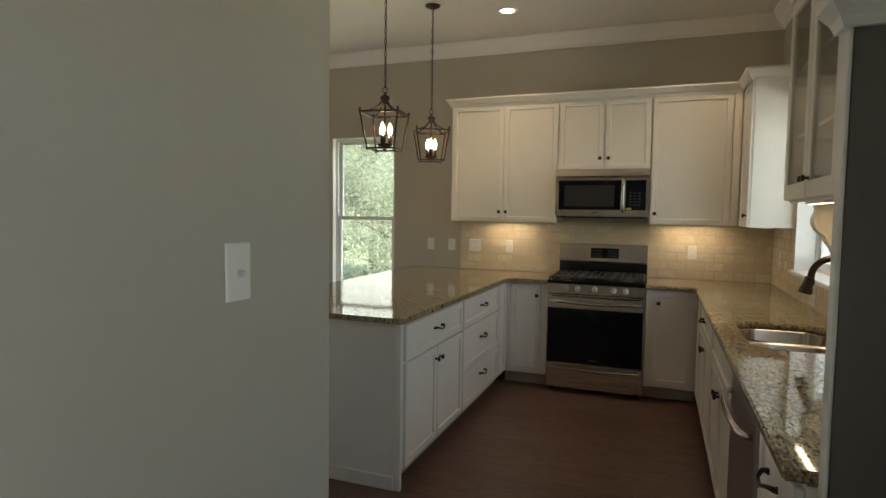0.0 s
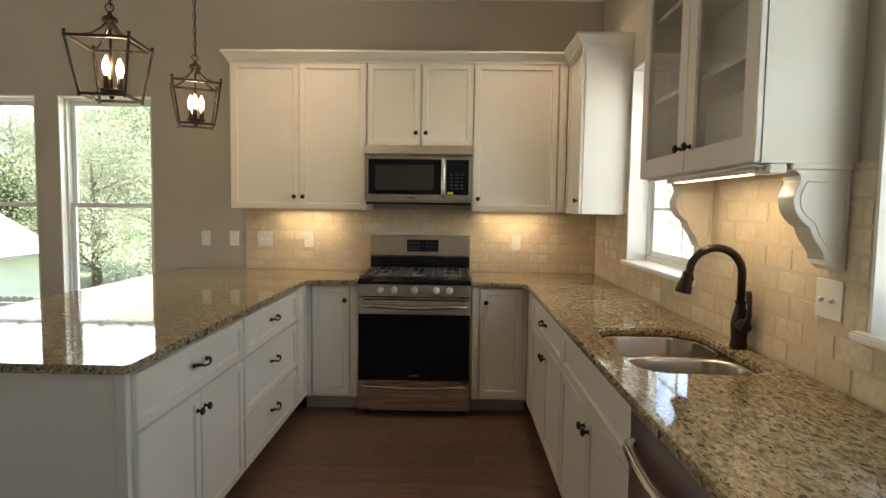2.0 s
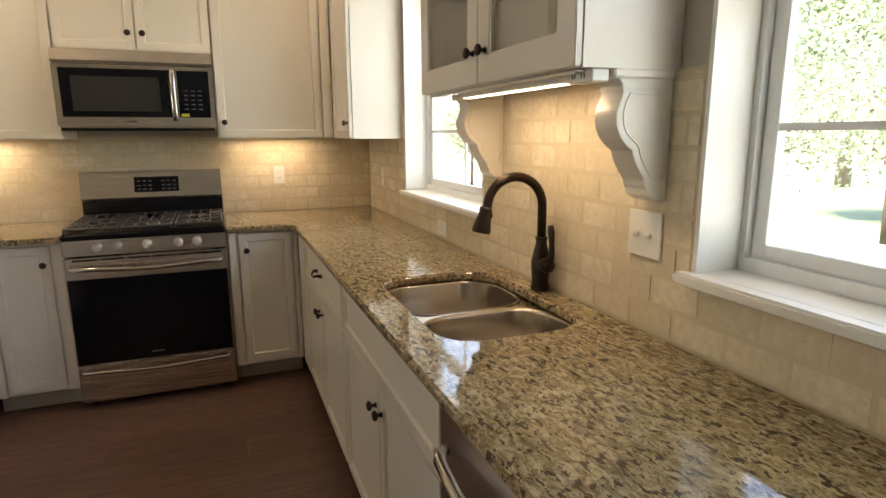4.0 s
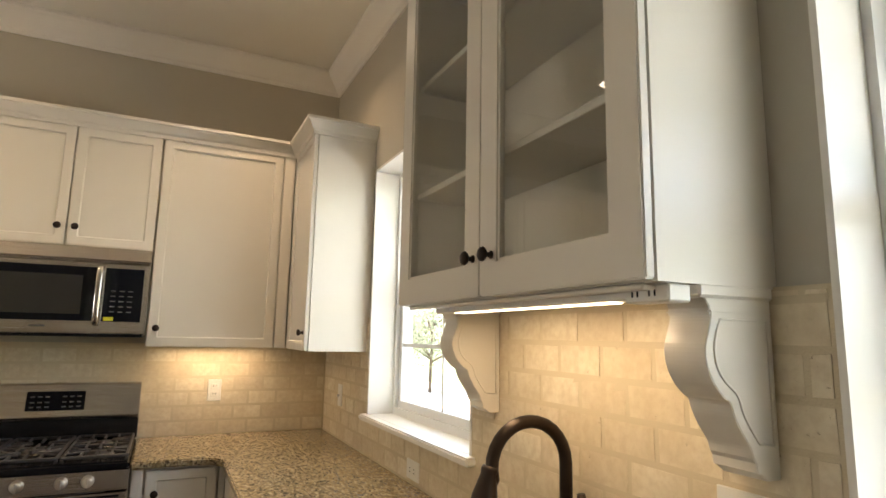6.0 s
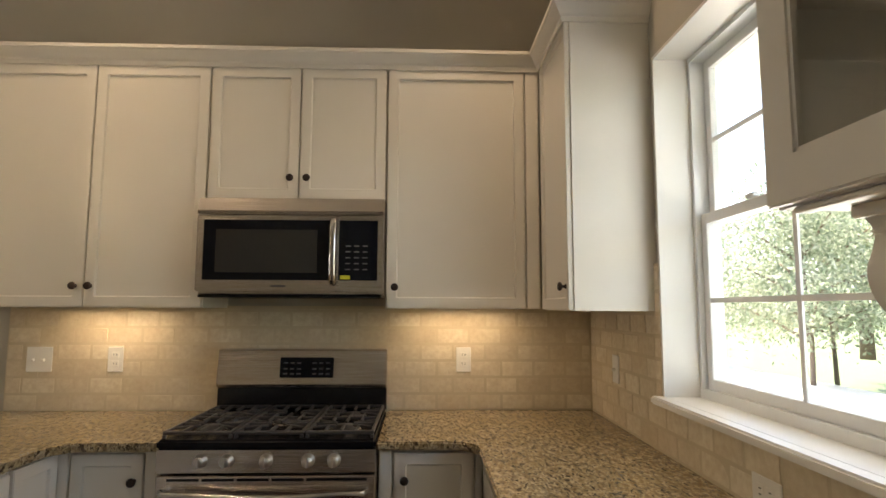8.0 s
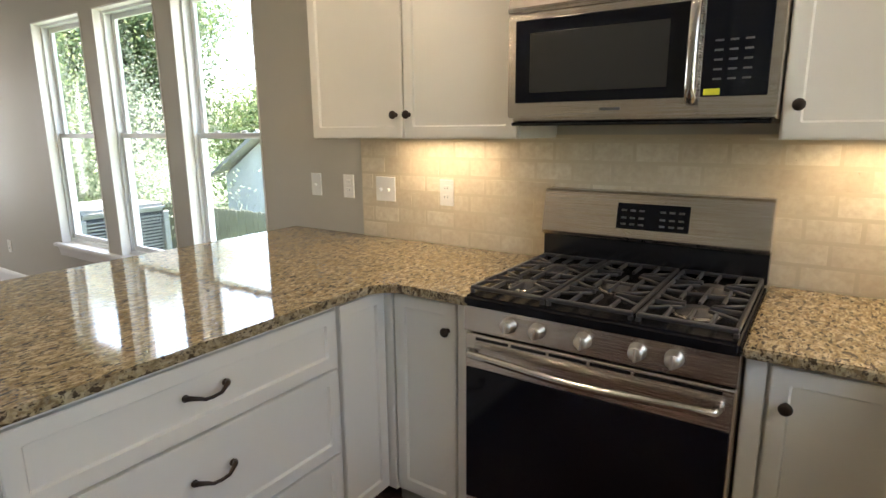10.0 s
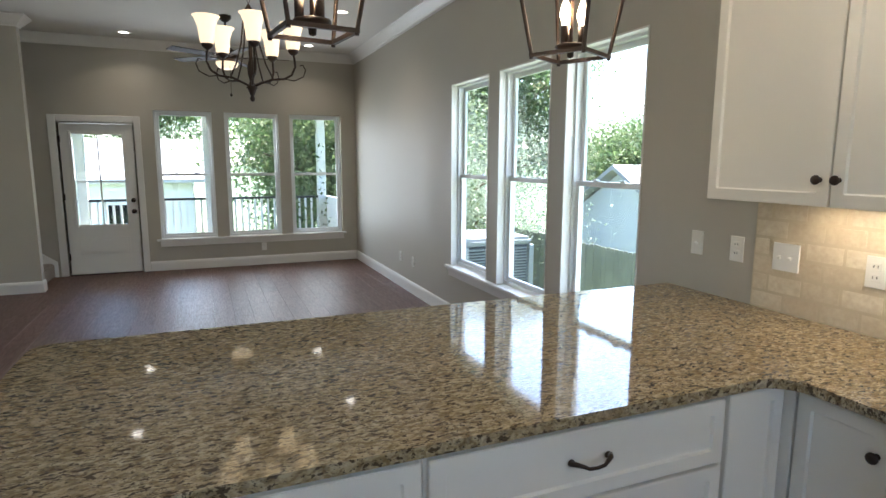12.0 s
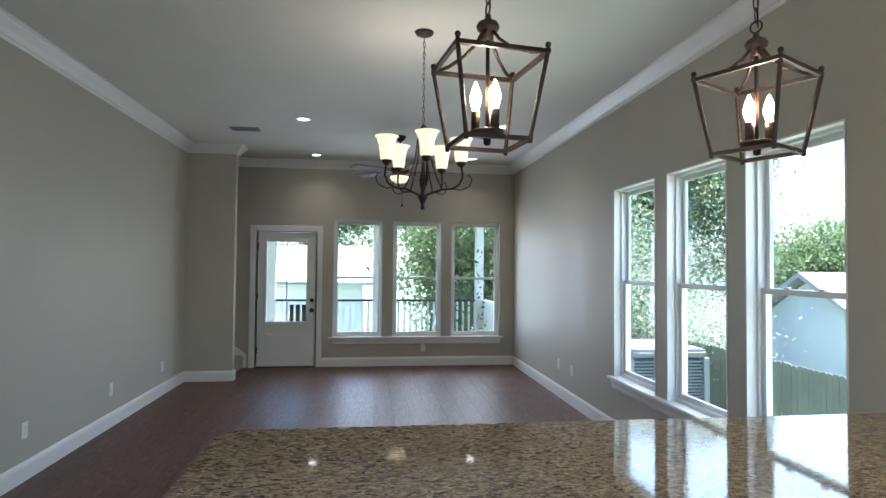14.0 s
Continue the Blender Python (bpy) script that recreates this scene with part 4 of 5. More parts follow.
part("vent_slot", boxes(*[(x, x + 0.11, -0.6515, -0.650, 0.787, 0.796) for x in (-0.34, -0.22, -0.10, 0.02, 0.14, 0.24)]), BLACK, od)
part("logo_bar", box(-0.03, 0.03, -0.6552, -0.6541, 0.275, 0.283), BUTTON, od)


def bar_handle(z, y, sag, r):
    return tube([(-0.345, y, z), (-0.345, y - 0.03, z + sag)] + [(-0.34 + 0.068 * i, y - 0.04 - 0.008 * math.sin(math.pi * i / 10), z + sag * math.cos(math.pi * i / 10) ** 2 - sag * 0.5) for i in range(11)] + [(0.345, y - 0.03, z + sag), (0.345, y, z)], r, 10)


part("handle", bar_handle(0.748, -0.650, 0.012, 0.0115), CHROME, od)
dr = part("warming_drawer", box(-W, W, -0.645, -0.612, 0.035, 0.228, 0.004), STEEL, rg)
part("drawer_handle", bar_handle(0.205, -0.645, 0.01, 0.010), CHROME, dr)
for sx in (-W - 0.001, W - 0.004):
    part("side_trim", boxes((sx, sx + 0.005, -0.61, -0.02, 0.03, 0.89)), STEEL, rg)
part("backguard_base", box(-W, W, -0.075, -0.005, 0.923, 1.03, 0.006, 2), BLACK, rg)
bgp = part("backguard", prism([(-0.005, 1.03), (-0.09, 1.03), (-0.098, 1.045), (-0.070, 1.192), (-0.06, 1.198), (-0.005, 1.198)], -W, W, "xz", 0.003), STEEL, rg, at=pose(0, 0, 0, 0, 0, 0))
bgp.data.transform(Matrix.Rotation(radians(90), 4, "Z"))
disp = part("display", box(-0.12, 0.12, -0.004, 0.002, -0.045, 0.045, 0.002), DARKGLASS, rg, "black glass control display", pose(0.02, -0.0838, 1.118, -10.8))
for x in (-0.095, -0.065, -0.035, 0.035, 0.065, 0.095):
    for z in (-0.028, -0.006, 0.02):
        part("button_print", boxes((x - 0.009, x + 0.009, -0.0048, -0.004, z - 0.0035, z + 0.0035)), BUTTON, disp)
for gx in (-0.25, 0.0, 0.25):
    gr = part("grate", bmesh.new(), IRON, rg)
    bm = bmesh.new()
    w2, z0, z1 = 0.121, 0.940, 0.953
    for q in ((gx - w2, gx - w2 + 0.012, -0.62, -0.09), (gx + w2 - 0.012, gx + w2, -0.62, -0.09), (gx - w2, gx + w2, -0.632, -0.62), (gx - w2, gx + w2, -0.09, -0.078), (gx - w2, gx + w2, -0.361, -0.349)):
        box(*q, z0, z1, 0.003, into=bm)
    for k in (-0.055, 0.055):
        for y0, y1 in ((-0.62, -0.53), (-0.43, -0.28), (-0.18, -0.09)):
            box(gx + k - 0.0045, gx + k + 0.0045, y0, y1, z0, z1, 0.002, into=bm)
    for cy in (-0.48, -0.23):
        box(gx - 0.0045, gx + 0.0045, cy - 0.125, cy - 0.03, z0, z1, 0.002, into=bm)
        box(gx - 0.0045, gx + 0.0045, cy + 0.03, cy + 0.125, z0, z1, 0.002, into=bm)
        for s in (-1, 1):
            box(min(gx + s * 0.03, gx + s * w2), max(gx + s * 0.03, gx + s * w2), cy - 0.0045, cy + 0.0045, z0, z1, 0.002, into=bm)
            for e in (-1, 1):
                joined(bm, tube([(gx + s * 0.115, cy + e * 0.075, z1 - 0.006), (gx + s * 0.07, cy + e * 0.042, z1 - 0.006), (gx + s * 0.034, cy + e * 0.024, z1 - 0.006)], 0.0052, 6))
    for x in (gx - w2 + 0.006, gx + w2 - 0.006):
        for y in (-0.626, -0.084):
            box(x - 0.006, x + 0.006, y - 0.006, y + 0.006, 0.928, z0, 0.001, into=bm)
    bm.to_mesh(gr.data)
    bm.free()
for bx_, by_ in ((-0.25, -0.48), (-0.25, -0.23), (0.0, -0.355), (0.25, -0.48), (0.25, -0.23)):
    bn = part("burner", lathe([(0.055, 0.0), (0.052, 0.008), (0.038, 0.010), (0.038, 0.016), (0.0, 0.017)], 20), IRON, rg, at=pose(bx_, by_, 0.928))
    part("burner_ring", lathe([(0.062, 0.0), (0.060, 0.004), (0.050, 0.005)], 20), STEEL, bn)
for x in (-0.33, 0.33):
    for y in (-0.57, -0.06):
        part("foot", moved(lathe([(0.018, 0.0), (0.018, 0.03), (0, 0.03)], 10), x, y, 0.0), BLACK, rg)

# ---- microwave ----
mw = thing("microwave", "stainless steel over-the-range microwave with black window", "microwave", pose(0, -0.012, 0))
MZ0, MZ1 = 1.44, 1.842
part("body", box(-0.379, 0.379, -0.355, 0.0, MZ0, MZ1, 0.004), STEEL, mw)
part("vent_top", turned(prism([(-0.355, MZ1 - 0.075), (-0.392, MZ1 - 0.075), (-0.396, MZ1 - 0.06), (-0.375, MZ1 - 0.006), (-0.355, MZ1 - 0.002)], -0.379, 0.379, "xz", 0.003), 90), STEEL, mw)
md = part("door", box(-0.379, 0.19, -0.392, -0.356, MZ0 + 0.012, MZ1 - 0.078, 0.005, 2), STEEL, mw)
part("door_window", box(-0.350, 0.172, -0.395, -0.392, MZ0 + 0.058, MZ1 - 0.098, 0.0015), DARKGLASS, md, "black microwave door glass")
part("mesh_window", box(-0.30, 0.11, -0.3965, -0.395, MZ0 + 0.088, MZ1 - 0.138, 0.0005), WINDOWGLASS_MW, md)
part("handle", tube([(0.176, -0.392, MZ1 - 0.095), (0.176, -0.412, MZ1 - 0.10), (0.176, -0.421, MZ1 - 0.13), (0.176, -0.424, (MZ0 + MZ1) / 2 - 0.02), (0.176, -0.421, MZ0 + 0.08), (0.176, -0.412, MZ0 + 0.05), (0.176, -0.392, MZ0 + 0.045)], 0.0145, 12, flat=0.7), CHROME, md)
part("logo_bar", box(-0.075, -0.015, -0.3935, -0.392, MZ0 + 0.030, MZ0 + 0.038), BUTTON, md)
mp = part("control_panel", box(0.193, 0.379, -0.392, -0.356, MZ0 + 0.012, MZ1 - 0.078, 0.005, 2), STEEL, mw)
part("keypad", box(0.197, 0.355, -0.395, -0.392, MZ0 + 0.058, MZ1 - 0.098, 0.0015), DARKGLASS, mp, "black keypad glass")
for i in range(3):
    for j in range(5):
        part("button_print", boxes((0.225 + 0.035 * i, 0.245 + 0.035 * i, -0.3958, -0.395, MZ0 + 0.10 + 0.024 * j, MZ0 + 0.105 + 0.024 * j)), BUTTON, mp)
part("sticker", box(0.205, 0.245, -0.3962, -0.395, MZ0 + 0.062, MZ0 + 0.078), YELLOW, mp, "small yellow sticker")
part("underside", box(-0.37, 0.37, -0.38, -0.02, MZ0 - 0.012, MZ0 - 0.0005, 0.003), BLACK, mw)


# ---- lamps ----
def chain(x, y, z0, z1, r=0.010):
    bm = bmesh.new()
    n = max(2, int((z1 - z0) / (r * 3.0)))
    for i in range(n):
        z = z0 + (i + 0.5) * (z1 - z0) / n
        h = (z1 - z0) / n * 0.62
        pts = []
        for k in range(9):
            a = 2 * math.pi * k / 8
            c, s = r * 0.6 * math.cos(a), h * math.sin(a)
            pts.append((x + (c if i % 2 else 0), y + (0 if i % 2 else c), z + s))
        joined(bm, tube(pts, r * 0.17, 5))
    return bm


def bulb_mesh():
    return lathe([(0.008, 0), (0.011, 0.012), (0.0165, 0.03), (0.0165, 0.042), (0.011, 0.062), (0.004, 0.082), (0, 0.088)], 12)


def lantern(x, y, turn):
    t = thing("pendant_lantern", "dark bronze open-cage lantern pendant with lit candle bulbs", "pendant lamp", pose(x, y, 0, 0, 0, turn), "lantern pendants")
    zb, zt, zh = 1.872, 2.105, 2.20
    hb, ht = 0.092, 0.128
    q = 0.006
    for lab, h, z in (("bottom_frame", hb, zb), ("top_frame", ht, zt)):
        part(lab, boxes((-h - q, h + q, -h - q, -h + q, z - q, z + q), (-h - q, h + q, h - q, h + q, z - q, z + q), (-h - q, -h + q, -h + q, h - q, z - q, z + q), (h - q, h + q, -h + q, h - q, z - q, z + q)), LANTERN, t)
    for sx in (-1, 1):
        for sy in (-1, 1):
            part("post", tube([(sx * hb, sy * hb, zb - 0.012), (sx * hb, sy * hb, zb), (sx * ht, sy * ht, zt), (sx * ht, sy * ht, zt + 0.012)], 0.0065, 6), LANTERN, t)
            part("finial", moved(lathe([(0, 0.014), (0.007, 0.010), (0.009, 0.004), (0.006, -0.004), (0, -0.006)], 8), sx * ht, sy * ht, zt + 0.014), LANTERN, t)
            part("scroll_arm", tube([(sx * ht, sy * ht, zt), (sx * ht * 0.72, sy * ht * 0.72, zt + 0.008), (sx * ht * 0.42, sy * ht * 0.42, zt + 0.03), (sx * ht * 0.2, sy * ht * 0.2, zt + 0.062), (sx * 0.012, sy * 0.012, zh - 0.005)], 0.0055, 6), LANTERN, t)
    part("hub", lathe([(0, zh + 0.045), (0.008, zh + 0.044), (0.01, zh + 0.03), (0.028, zh + 0.02), (0.034, zh + 0.008), (0.030, zh - 0.002), (0.016, zh - 0.01), (0.018, zh - 0.03), (0, zh - 0.03)], 14), LANTERN, t)
    part("stem", tube([(0, 0, zh - 0.03), (0, 0, zb + 0.02)], 0.006, 8), LANTERN, t)
    part("bobeche", lathe([(0, zb + 0.035), (0.05, zb + 0.035), (0.053, zb + 0.028), (0.04, zb + 0.02), (0.012, zb + 0.014), (0.01, zb - 0.004), (0, zb - 0.008)], 16), LANTERN, t)
    for k in range(3):
        a = radians(20 + 120 * k)
        bx_, by_ = 0.034 * math.cos(a), 0.034 * math.sin(a)
        c = part("candle_sleeve", lathe([(0, 0), (0.0125, 0), (0.0125, 0.055), (0, 0.055)], 10), LANTERN, t, at=pose(bx_, by_, zb + 0.035))
        part("bulb", bulb_mesh(), BULB, c, "lit candle bulb", pose(0, 0, 0.055))
    part("ring", tube([(0.018 * math.cos(a), 0, zh + 0.062 + 0.018 * math.sin(a)) for a in [2 * math.pi * k / 12 for k in range(13)]], 0.0028, 6), LANTERN, t)
    part("chain", chain(0, 0, zh + 0.078, CEIL - 0.02, 0.013), LANTERN, t)
    part("cord", tube([(0.004, 0.003, zh + 0.06), (0.003, 0.002, CEIL - 0.02)], 0.002, 5), BLACK, t)
    part("canopy", lathe([(0, CEIL - 0.03), (0.02, CEIL - 0.028), (0.055, CEIL - 0.012), (0.062, CEIL - 0.001), (0, CEIL - 0.0005)], 18), LANTERN, t)
    lamp("pendant_light", "POINT", 0.8, (x, y, 2.01), WARM, 0.03)
    return t


lantern(-1.265, -1.893, 8)
lantern(-1.27, -1.055, 28)

# chandelier over the dining place
CX, CY = -3.46, -1.88
ch = thing("chandelier", "bronze chandelier with frosted glass bell shades, lit", "chandelier", pose(CX, CY, 0.035))
part("canopy", lathe([(0, CEIL - 0.035), (0.02, CEIL - 0.034), (0.055, CEIL - 0.02), (0.065, CEIL - 0.001), (0, CEIL - 0.0005)], 18), LANTERN, ch, at=pose(0, 0, -0.035))
part("chain", chain(0, 0, 2.44, CEIL - 0.065, 0.012), LANTERN, ch)
part("column", lathe([(0, 1.855), (0.010, 1.86), (0.016, 1.875), (0.010, 1.89), (0.028, 1.934), (0.036, 1.94), (0.02, 1.955), (0.012, 1.98), (0.022, 2.02), (0.024, 2.06), (0.012, 2.11), (0.010, 2.30), (0.02, 2.38), (0.026, 2.40), (0.01, 2.425), (0, 2.44)], 14), LANTERN, ch)
for k in range(5):
    a = radians(72 * k)
    ca, sa = math.cos(a), math.sin(a)
    arm = part("arm", tube([(r * ca, r * sa, z) for r, z in ((0.02, 1.95), (0.05, 1.965), (0.12, 1.99), (0.20, 1.995), (0.245, 2.02), (0.268, 2.07), (0.263, 2.12), (0.258, 2.14))], 0.007, 8), LANTERN, ch)
    part("scroll", tube([(r * ca, r * sa, z) for r, z in ((0.20, 1.995), (0.26, 1.985), (0.315, 2.01), (0.33, 2.05), (0.315, 2.08), (0.295, 2.075))], 0.004, 6), LANTERN, arm)
    part("brace", tube([(r * ca, r * sa, z) for r, z in ((0.018, 2.40), (0.04, 2.32), (0.055, 2.20), (0.09, 2.08), (0.13, 1.995))], 0.005, 6), LANTERN, arm)
    sh = part("shade", lathe([(0.028, 0.0), (0.040, 0.012), (0.044, 0.05), (0.050, 0.10), (0.066, 0.145), (0.078, 0.16), (0.074, 0.16), (0.062, 0.143), (0.046, 0.098), (0.040, 0.05), (0.036, 0.014), (0.0, 0.006)], 18), SHADE, arm, "frosted white bell shade, lit", pose(0.258 * ca, 0.258 * sa, 2.165))
    part("cup", lathe([(0, -0.03), (0.012, -0.028), (0.03, -0.012), (0.034, 0.004), (0, 0.006)], 12), LANTERN, sh)
lamp("chandelier_light", "AREA", 0.38, (CX, CY, 2.36), CAN, 0.5, (CX, CY, 3), 170)

# ceiling fan in the living space
fan = thing("ceiling_fan", "dark ceiling fan at rest with frosted light bowl", "ceiling fan", pose(-6.6, -1.88, 0, 0, 0, 14))
part("canopy", lathe([(0, CEIL - 0.07), (0.03, CEIL - 0.065), (0.065, CEIL - 0.03), (0.07, CEIL - 0.0005), (0, CEIL - 0.0003)], 16), BRONZE, fan)
part("down_rod", tube([(0, 0, 2.76), (0, 0, CEIL - 0.06)], 0.012, 8), BRONZE, fan)
part("motor", lathe([(0, 2.60), (0.06, 2.60), (0.10, 2.63), (0.115, 2.67), (0.10, 2.72), (0.05, 2.755), (0.02, 2.77), (0, 2.77)], 20), BRONZE, fan)
for k in range(5):
    bl = part("blade", box(0.17, 0.66, -0.065, 0.065, -0.003, 0.003, 0.002), FANWOOD, fan, at=pose(0, 0, 2.655, 9, 0, 72 * k))
    part("blade_iron", box(0.08, 0.21, -0.018, 0.018, -0.008, -0.003, 0.001), BRONZE, bl)
part("light_bowl", lathe([(0, 2.52), (0.06, 2.525), (0.10, 2.55), (0.12, 2.585), (0.115, 2.60), (0, 2.60)], 20), SHADE, fan, "frosted light bowl, lit")
part("pull_chain", tube([(0.1, 0, 2.59), (0.102, 0, 2.26)], 0.0025, 5), BRONZE, fan)
part("pull_bob", moved(lathe([(0, 0.03), (0.012, 0.012), (0.012, -0.01), (0, -0.02)], 8), 0.102, 0, 2.24), BRONZE, fan)


def downlight(x, y, power, colour=CAN):
    t = thing("recessed_downlight", "round white recessed ceiling downlight, lit", "downlight", pose(x, y, CEIL), "recessed downlights")
    part("trim_ring", lathe([(0.058, -0.001), (0.060, -0.004), (0.082, -0.005), (0.086, -0.0005)], 24), TRIM, t)
    part("lens", lathe([(0, -0.0022), (0.058, -0.0022)], 24), CANGLOW, t, "glowing lens")
    lamp("downlight_lamp", "AREA", power, (x, y, CEIL - 0.012), colour, 0.1, (x, y, 0), 120)


for x, y in ((0.775, -0.80), (-0.74, -0.76)):
    downlight(x, y, 0.5, (1.0, 0.79, 0.55))
for x, y in ((-5.95, -2.96), (-7.97, -3.0), (-5.93, -0.74), (-7.90, -0.76)):
    downlight(x, y, 0.5 if x > -7 else 0.28)

vent = thing("ceiling_vent", "small grey slatted ceiling air vent", "air vent", pose(-6.5, -3.68, CEIL - 0.0005))
part("frame", boxes((-0.09, 0.09, -0.16, -0.14, -0.008, 0), (-0.09, 0.09, 0.14, 0.16, -0.008, 0), (-0.09, -0.07, -0.14, 0.14, -0.008, 0), (0.07, 0.09, -0.14, 0.14, -0.008, 0)), ACMETAL, vent)
part("backing", boxes((-0.07, 0.07, -0.14, 0.14, -0.002, 0)), ACDARK, vent)
for k in range(7):
    part("slat", boxes((-0.066 + 0.019 * k, -0.058 + 0.019 * k, -0.14, 0.14, -0.007, -0.002)), ACMETAL, vent)


# under-cabinet lights
def light_bar(x0, x1, y, z, power, along_y=False, label="slim under-cabinet light bar, lit"):
    t = thing("under_cabinet_light", label, "light bar", group="under-cabinet lights")
    a = (y - 0.02, y + 0.02)
    if along_y:
        part("housing", box(*a, x0, x1, z - 0.022, z - 0.001, 0.003), PLASTIC, t)
        part("lens", boxes((y - 0.012, y + 0.012, x0 + 0.13, x1 - 0.02, z - 0.0245, z - 0.0222)), LED, t, "glowing strip")
        sk = part("socket", box(y - 0.026, y + 0.02, x0 - 0.005, x0 + 0.085, z - 0.028, z - 0.0005, 0.003), PLASTIC, t, "small white power socket")
        for k in (0.02, 0.055):
            part("slot", boxes((y - 0.0268, y - 0.0258, x0 + k, x0 + k + 0.003, z - 0.019, z - 0.009), (y - 0.0268, y - 0.0258, x0 + k + 0.011, x0 + k + 0.014, z - 0.019, z - 0.009)), BLACK, sk)
        lamp("bar_lamp", "AREA", power, (y, (x0 + x1) / 2 + 0.05, z - 0.032), WARM, x1 - x0 - 0.16, (y + 0.04, (x0 + x1) / 2 + 0.05, 0), 170, 0.03).rotation_euler = (radians(-14), 0, radians(90))
    else:
        part("housing", box(x0, x1, *a, z - 0.022, z - 0.001, 0.003), PLASTIC, t)
        part("lens", boxes((x0 + 0.02, x1 - 0.02, y - 0.012, y + 0.012, z - 0.0245, z - 0.0222)), LED, t, "glowing strip")
        lamp("bar_lamp", "AREA", power, ((x0 + x1) / 2, y, z - 0.03), WARM, x1 - x0 - 0.04, None, 170, 0.03)
    return t


light_bar(-1.09, -0.63, -0.14, UZ0 + LIP, 0.18)
light_bar(0.48, 0.94, -0.14, UZ0 + LIP, 0.18)
light_bar(-2.842, -2.11, 1.148, GZ0, 0.18, True)


# ---- outlets and switches ----
def wall_plate(m, kind, gang=1, label="white plastic outlet plate", group="wall plates"):
    """Local x along the wall, -y out of it."""
    w = 0.07 + 0.046 * (gang - 1)
    t = thing("wall_switch" if kind == "switch" else "wall_outlet", label, "switch" if kind == "switch" else "outlet", m, group)
    part("plate", box(-w / 2, w / 2, -0.006, 0, -0.057, 0.057, 0.002), PLASTIC, t)
    for g in range(gang):
        cx = (g - (gang - 1) / 2) * 0.046
        if kind == "switch":
            part("toggle", moved(turned(box(-0.005, 0.005, -0.014, 0.0, -0.006, 0.006, 0.001), 20, "X"), cx, -0.006, 0.0), PLASTIC, t)
        else:
            for z in (-0.02, 0.02):
                rc = part("receptacle", box(cx - 0.017, cx + 0.017, -0.0085, -0.006, z - 0.014, z + 0.014, 0.003), PLASTIC, t)
                part("slot", boxes((cx - 0.008, cx - 0.0055, -0.0092, -0.0084, z - 0.003, z + 0.006), (cx + 0.0055, cx + 0.008, -0.0092, -0.0084, z - 0.003, z + 0.006)), BLACK, rc)
    return t


wall_plate(pose(-1.685, 0, 1.147), "switch", label="white toggle switch plate on the painted wall")
wall_plate(pose(-1.46, 0, 1.147), "outlet")
wall_plate(pose(-1.215, -0.0125, 1.147), "switch", 2, "white double switch plate on the tile")
wall_plate(pose(-0.872, -0.0125, 1.147), "outlet", label="white outlet plate on the travertine tile")
wall_plate(pose(0.735, -0.0125, 1.147), "outlet", label="white outlet plate on the travertine tile")
wall_plate(pose(RIGHT - 0.0125, -2.79, 1.16, 0, 0, -90), "switch", 2, "white double switch plate on the tile")
wall_plate(pose(RIGHT - 0.0125, -0.37, 1.14, 0, 0, -90), "switch", label="white switch plate on the tile")
wall_plate(pose(RIGHT - 0.0125, -1.40, 0.965, 0, 90, -90), "outlet", label="white sideways outlet plate under the window")
wall_plate(pose(-0.30, -4.46, 1.33, 0, 0, 90), "switch", label="white switch plate on the hallway wall")
for x, z in ((-4.03, 0.35), (-5.37, 0.345), (-6.69, 0.33)):
    wall_plate(pose(x, SOUTH, z, 0, 0, 180), "outlet", label="white outlet plate low on the painted wall")
wall_plate(pose(FAR, -1.41, 0.27, 0, 0, 90), "outlet", label="white outlet plate low under the windows")
for x in (-6.24, -5.79):
    wall_plate(pose(x, 0, 0.38), "outlet", label="white outlet plate low on the painted wall")


# ---- outdoors ----
def ground_z(x, y):
    a = min(1, max(0, (y - 1.5) / 4.5))
    b = min(1, max(0, (-11.5 - x) / 6))
    return -0.40 - 1.7 * max(a * a * (3 - 2 * a), b)


bm = bmesh.new()
gx = [-400, -150, -60, -40, -30, -24, -20, -17, -14, -12, -10, -8, -6, -4, -2, 0, 2, 4, 8, 14, 22, 40, 100, 400]
gy = [-400, -100, -40, -20, -12, -8, -4, 0, 1, 2, 3, 4, 5, 6, 7, 9, 12, 16, 22, 30, 60, 150, 400]
grid = [[bm.verts.new((x, y, ground_z(x, y))) for y in gy] for x in gx]
for i in range(len(gx) - 1):
    for j in range(len(gy) - 1):
        bm.faces.new((grid[i][j], grid[i + 1][j], grid[i + 1][j + 1], grid[i][j + 1])).smooth = True
bmesh.ops.recalc_face_normals(bm, faces=bm.faces[:])
setting("ground", bm, GRASS, "sunlit uneven lawn around the house", "lawn")
setting("road", boxes((2.9, 10.2, -60, 60, -0.42, -0.37)), ROAD, "pale sunlit concrete street beside the house", "street")

# daylight in the openings of the far windows
for y0, y1 in ((-2.64, -2.02), (-1.80, -1.15), (-0.92, -0.28)):
    lamp("sky_window_light", "AREA", 1.5, (FAR - 0.12, (y0 + y1) / 2, 1.32), (0.94, 0.97, 1.0), y1 - y0, (0, (y0 + y1) / 2, 1.0), 150, 1.55)

for x0, x1 in DINING:
    lamp("sky_window_light", "AREA", 0.65, ((x0 + x1) / 2, 0.13, (DZ0 + DZ1) / 2), (0.94, 0.97, 1.0), x1 - x0 - 0.1, ((x0 + x1) / 2, -3, 1.2), 160, DZ1 - DZ0 - 0.1)

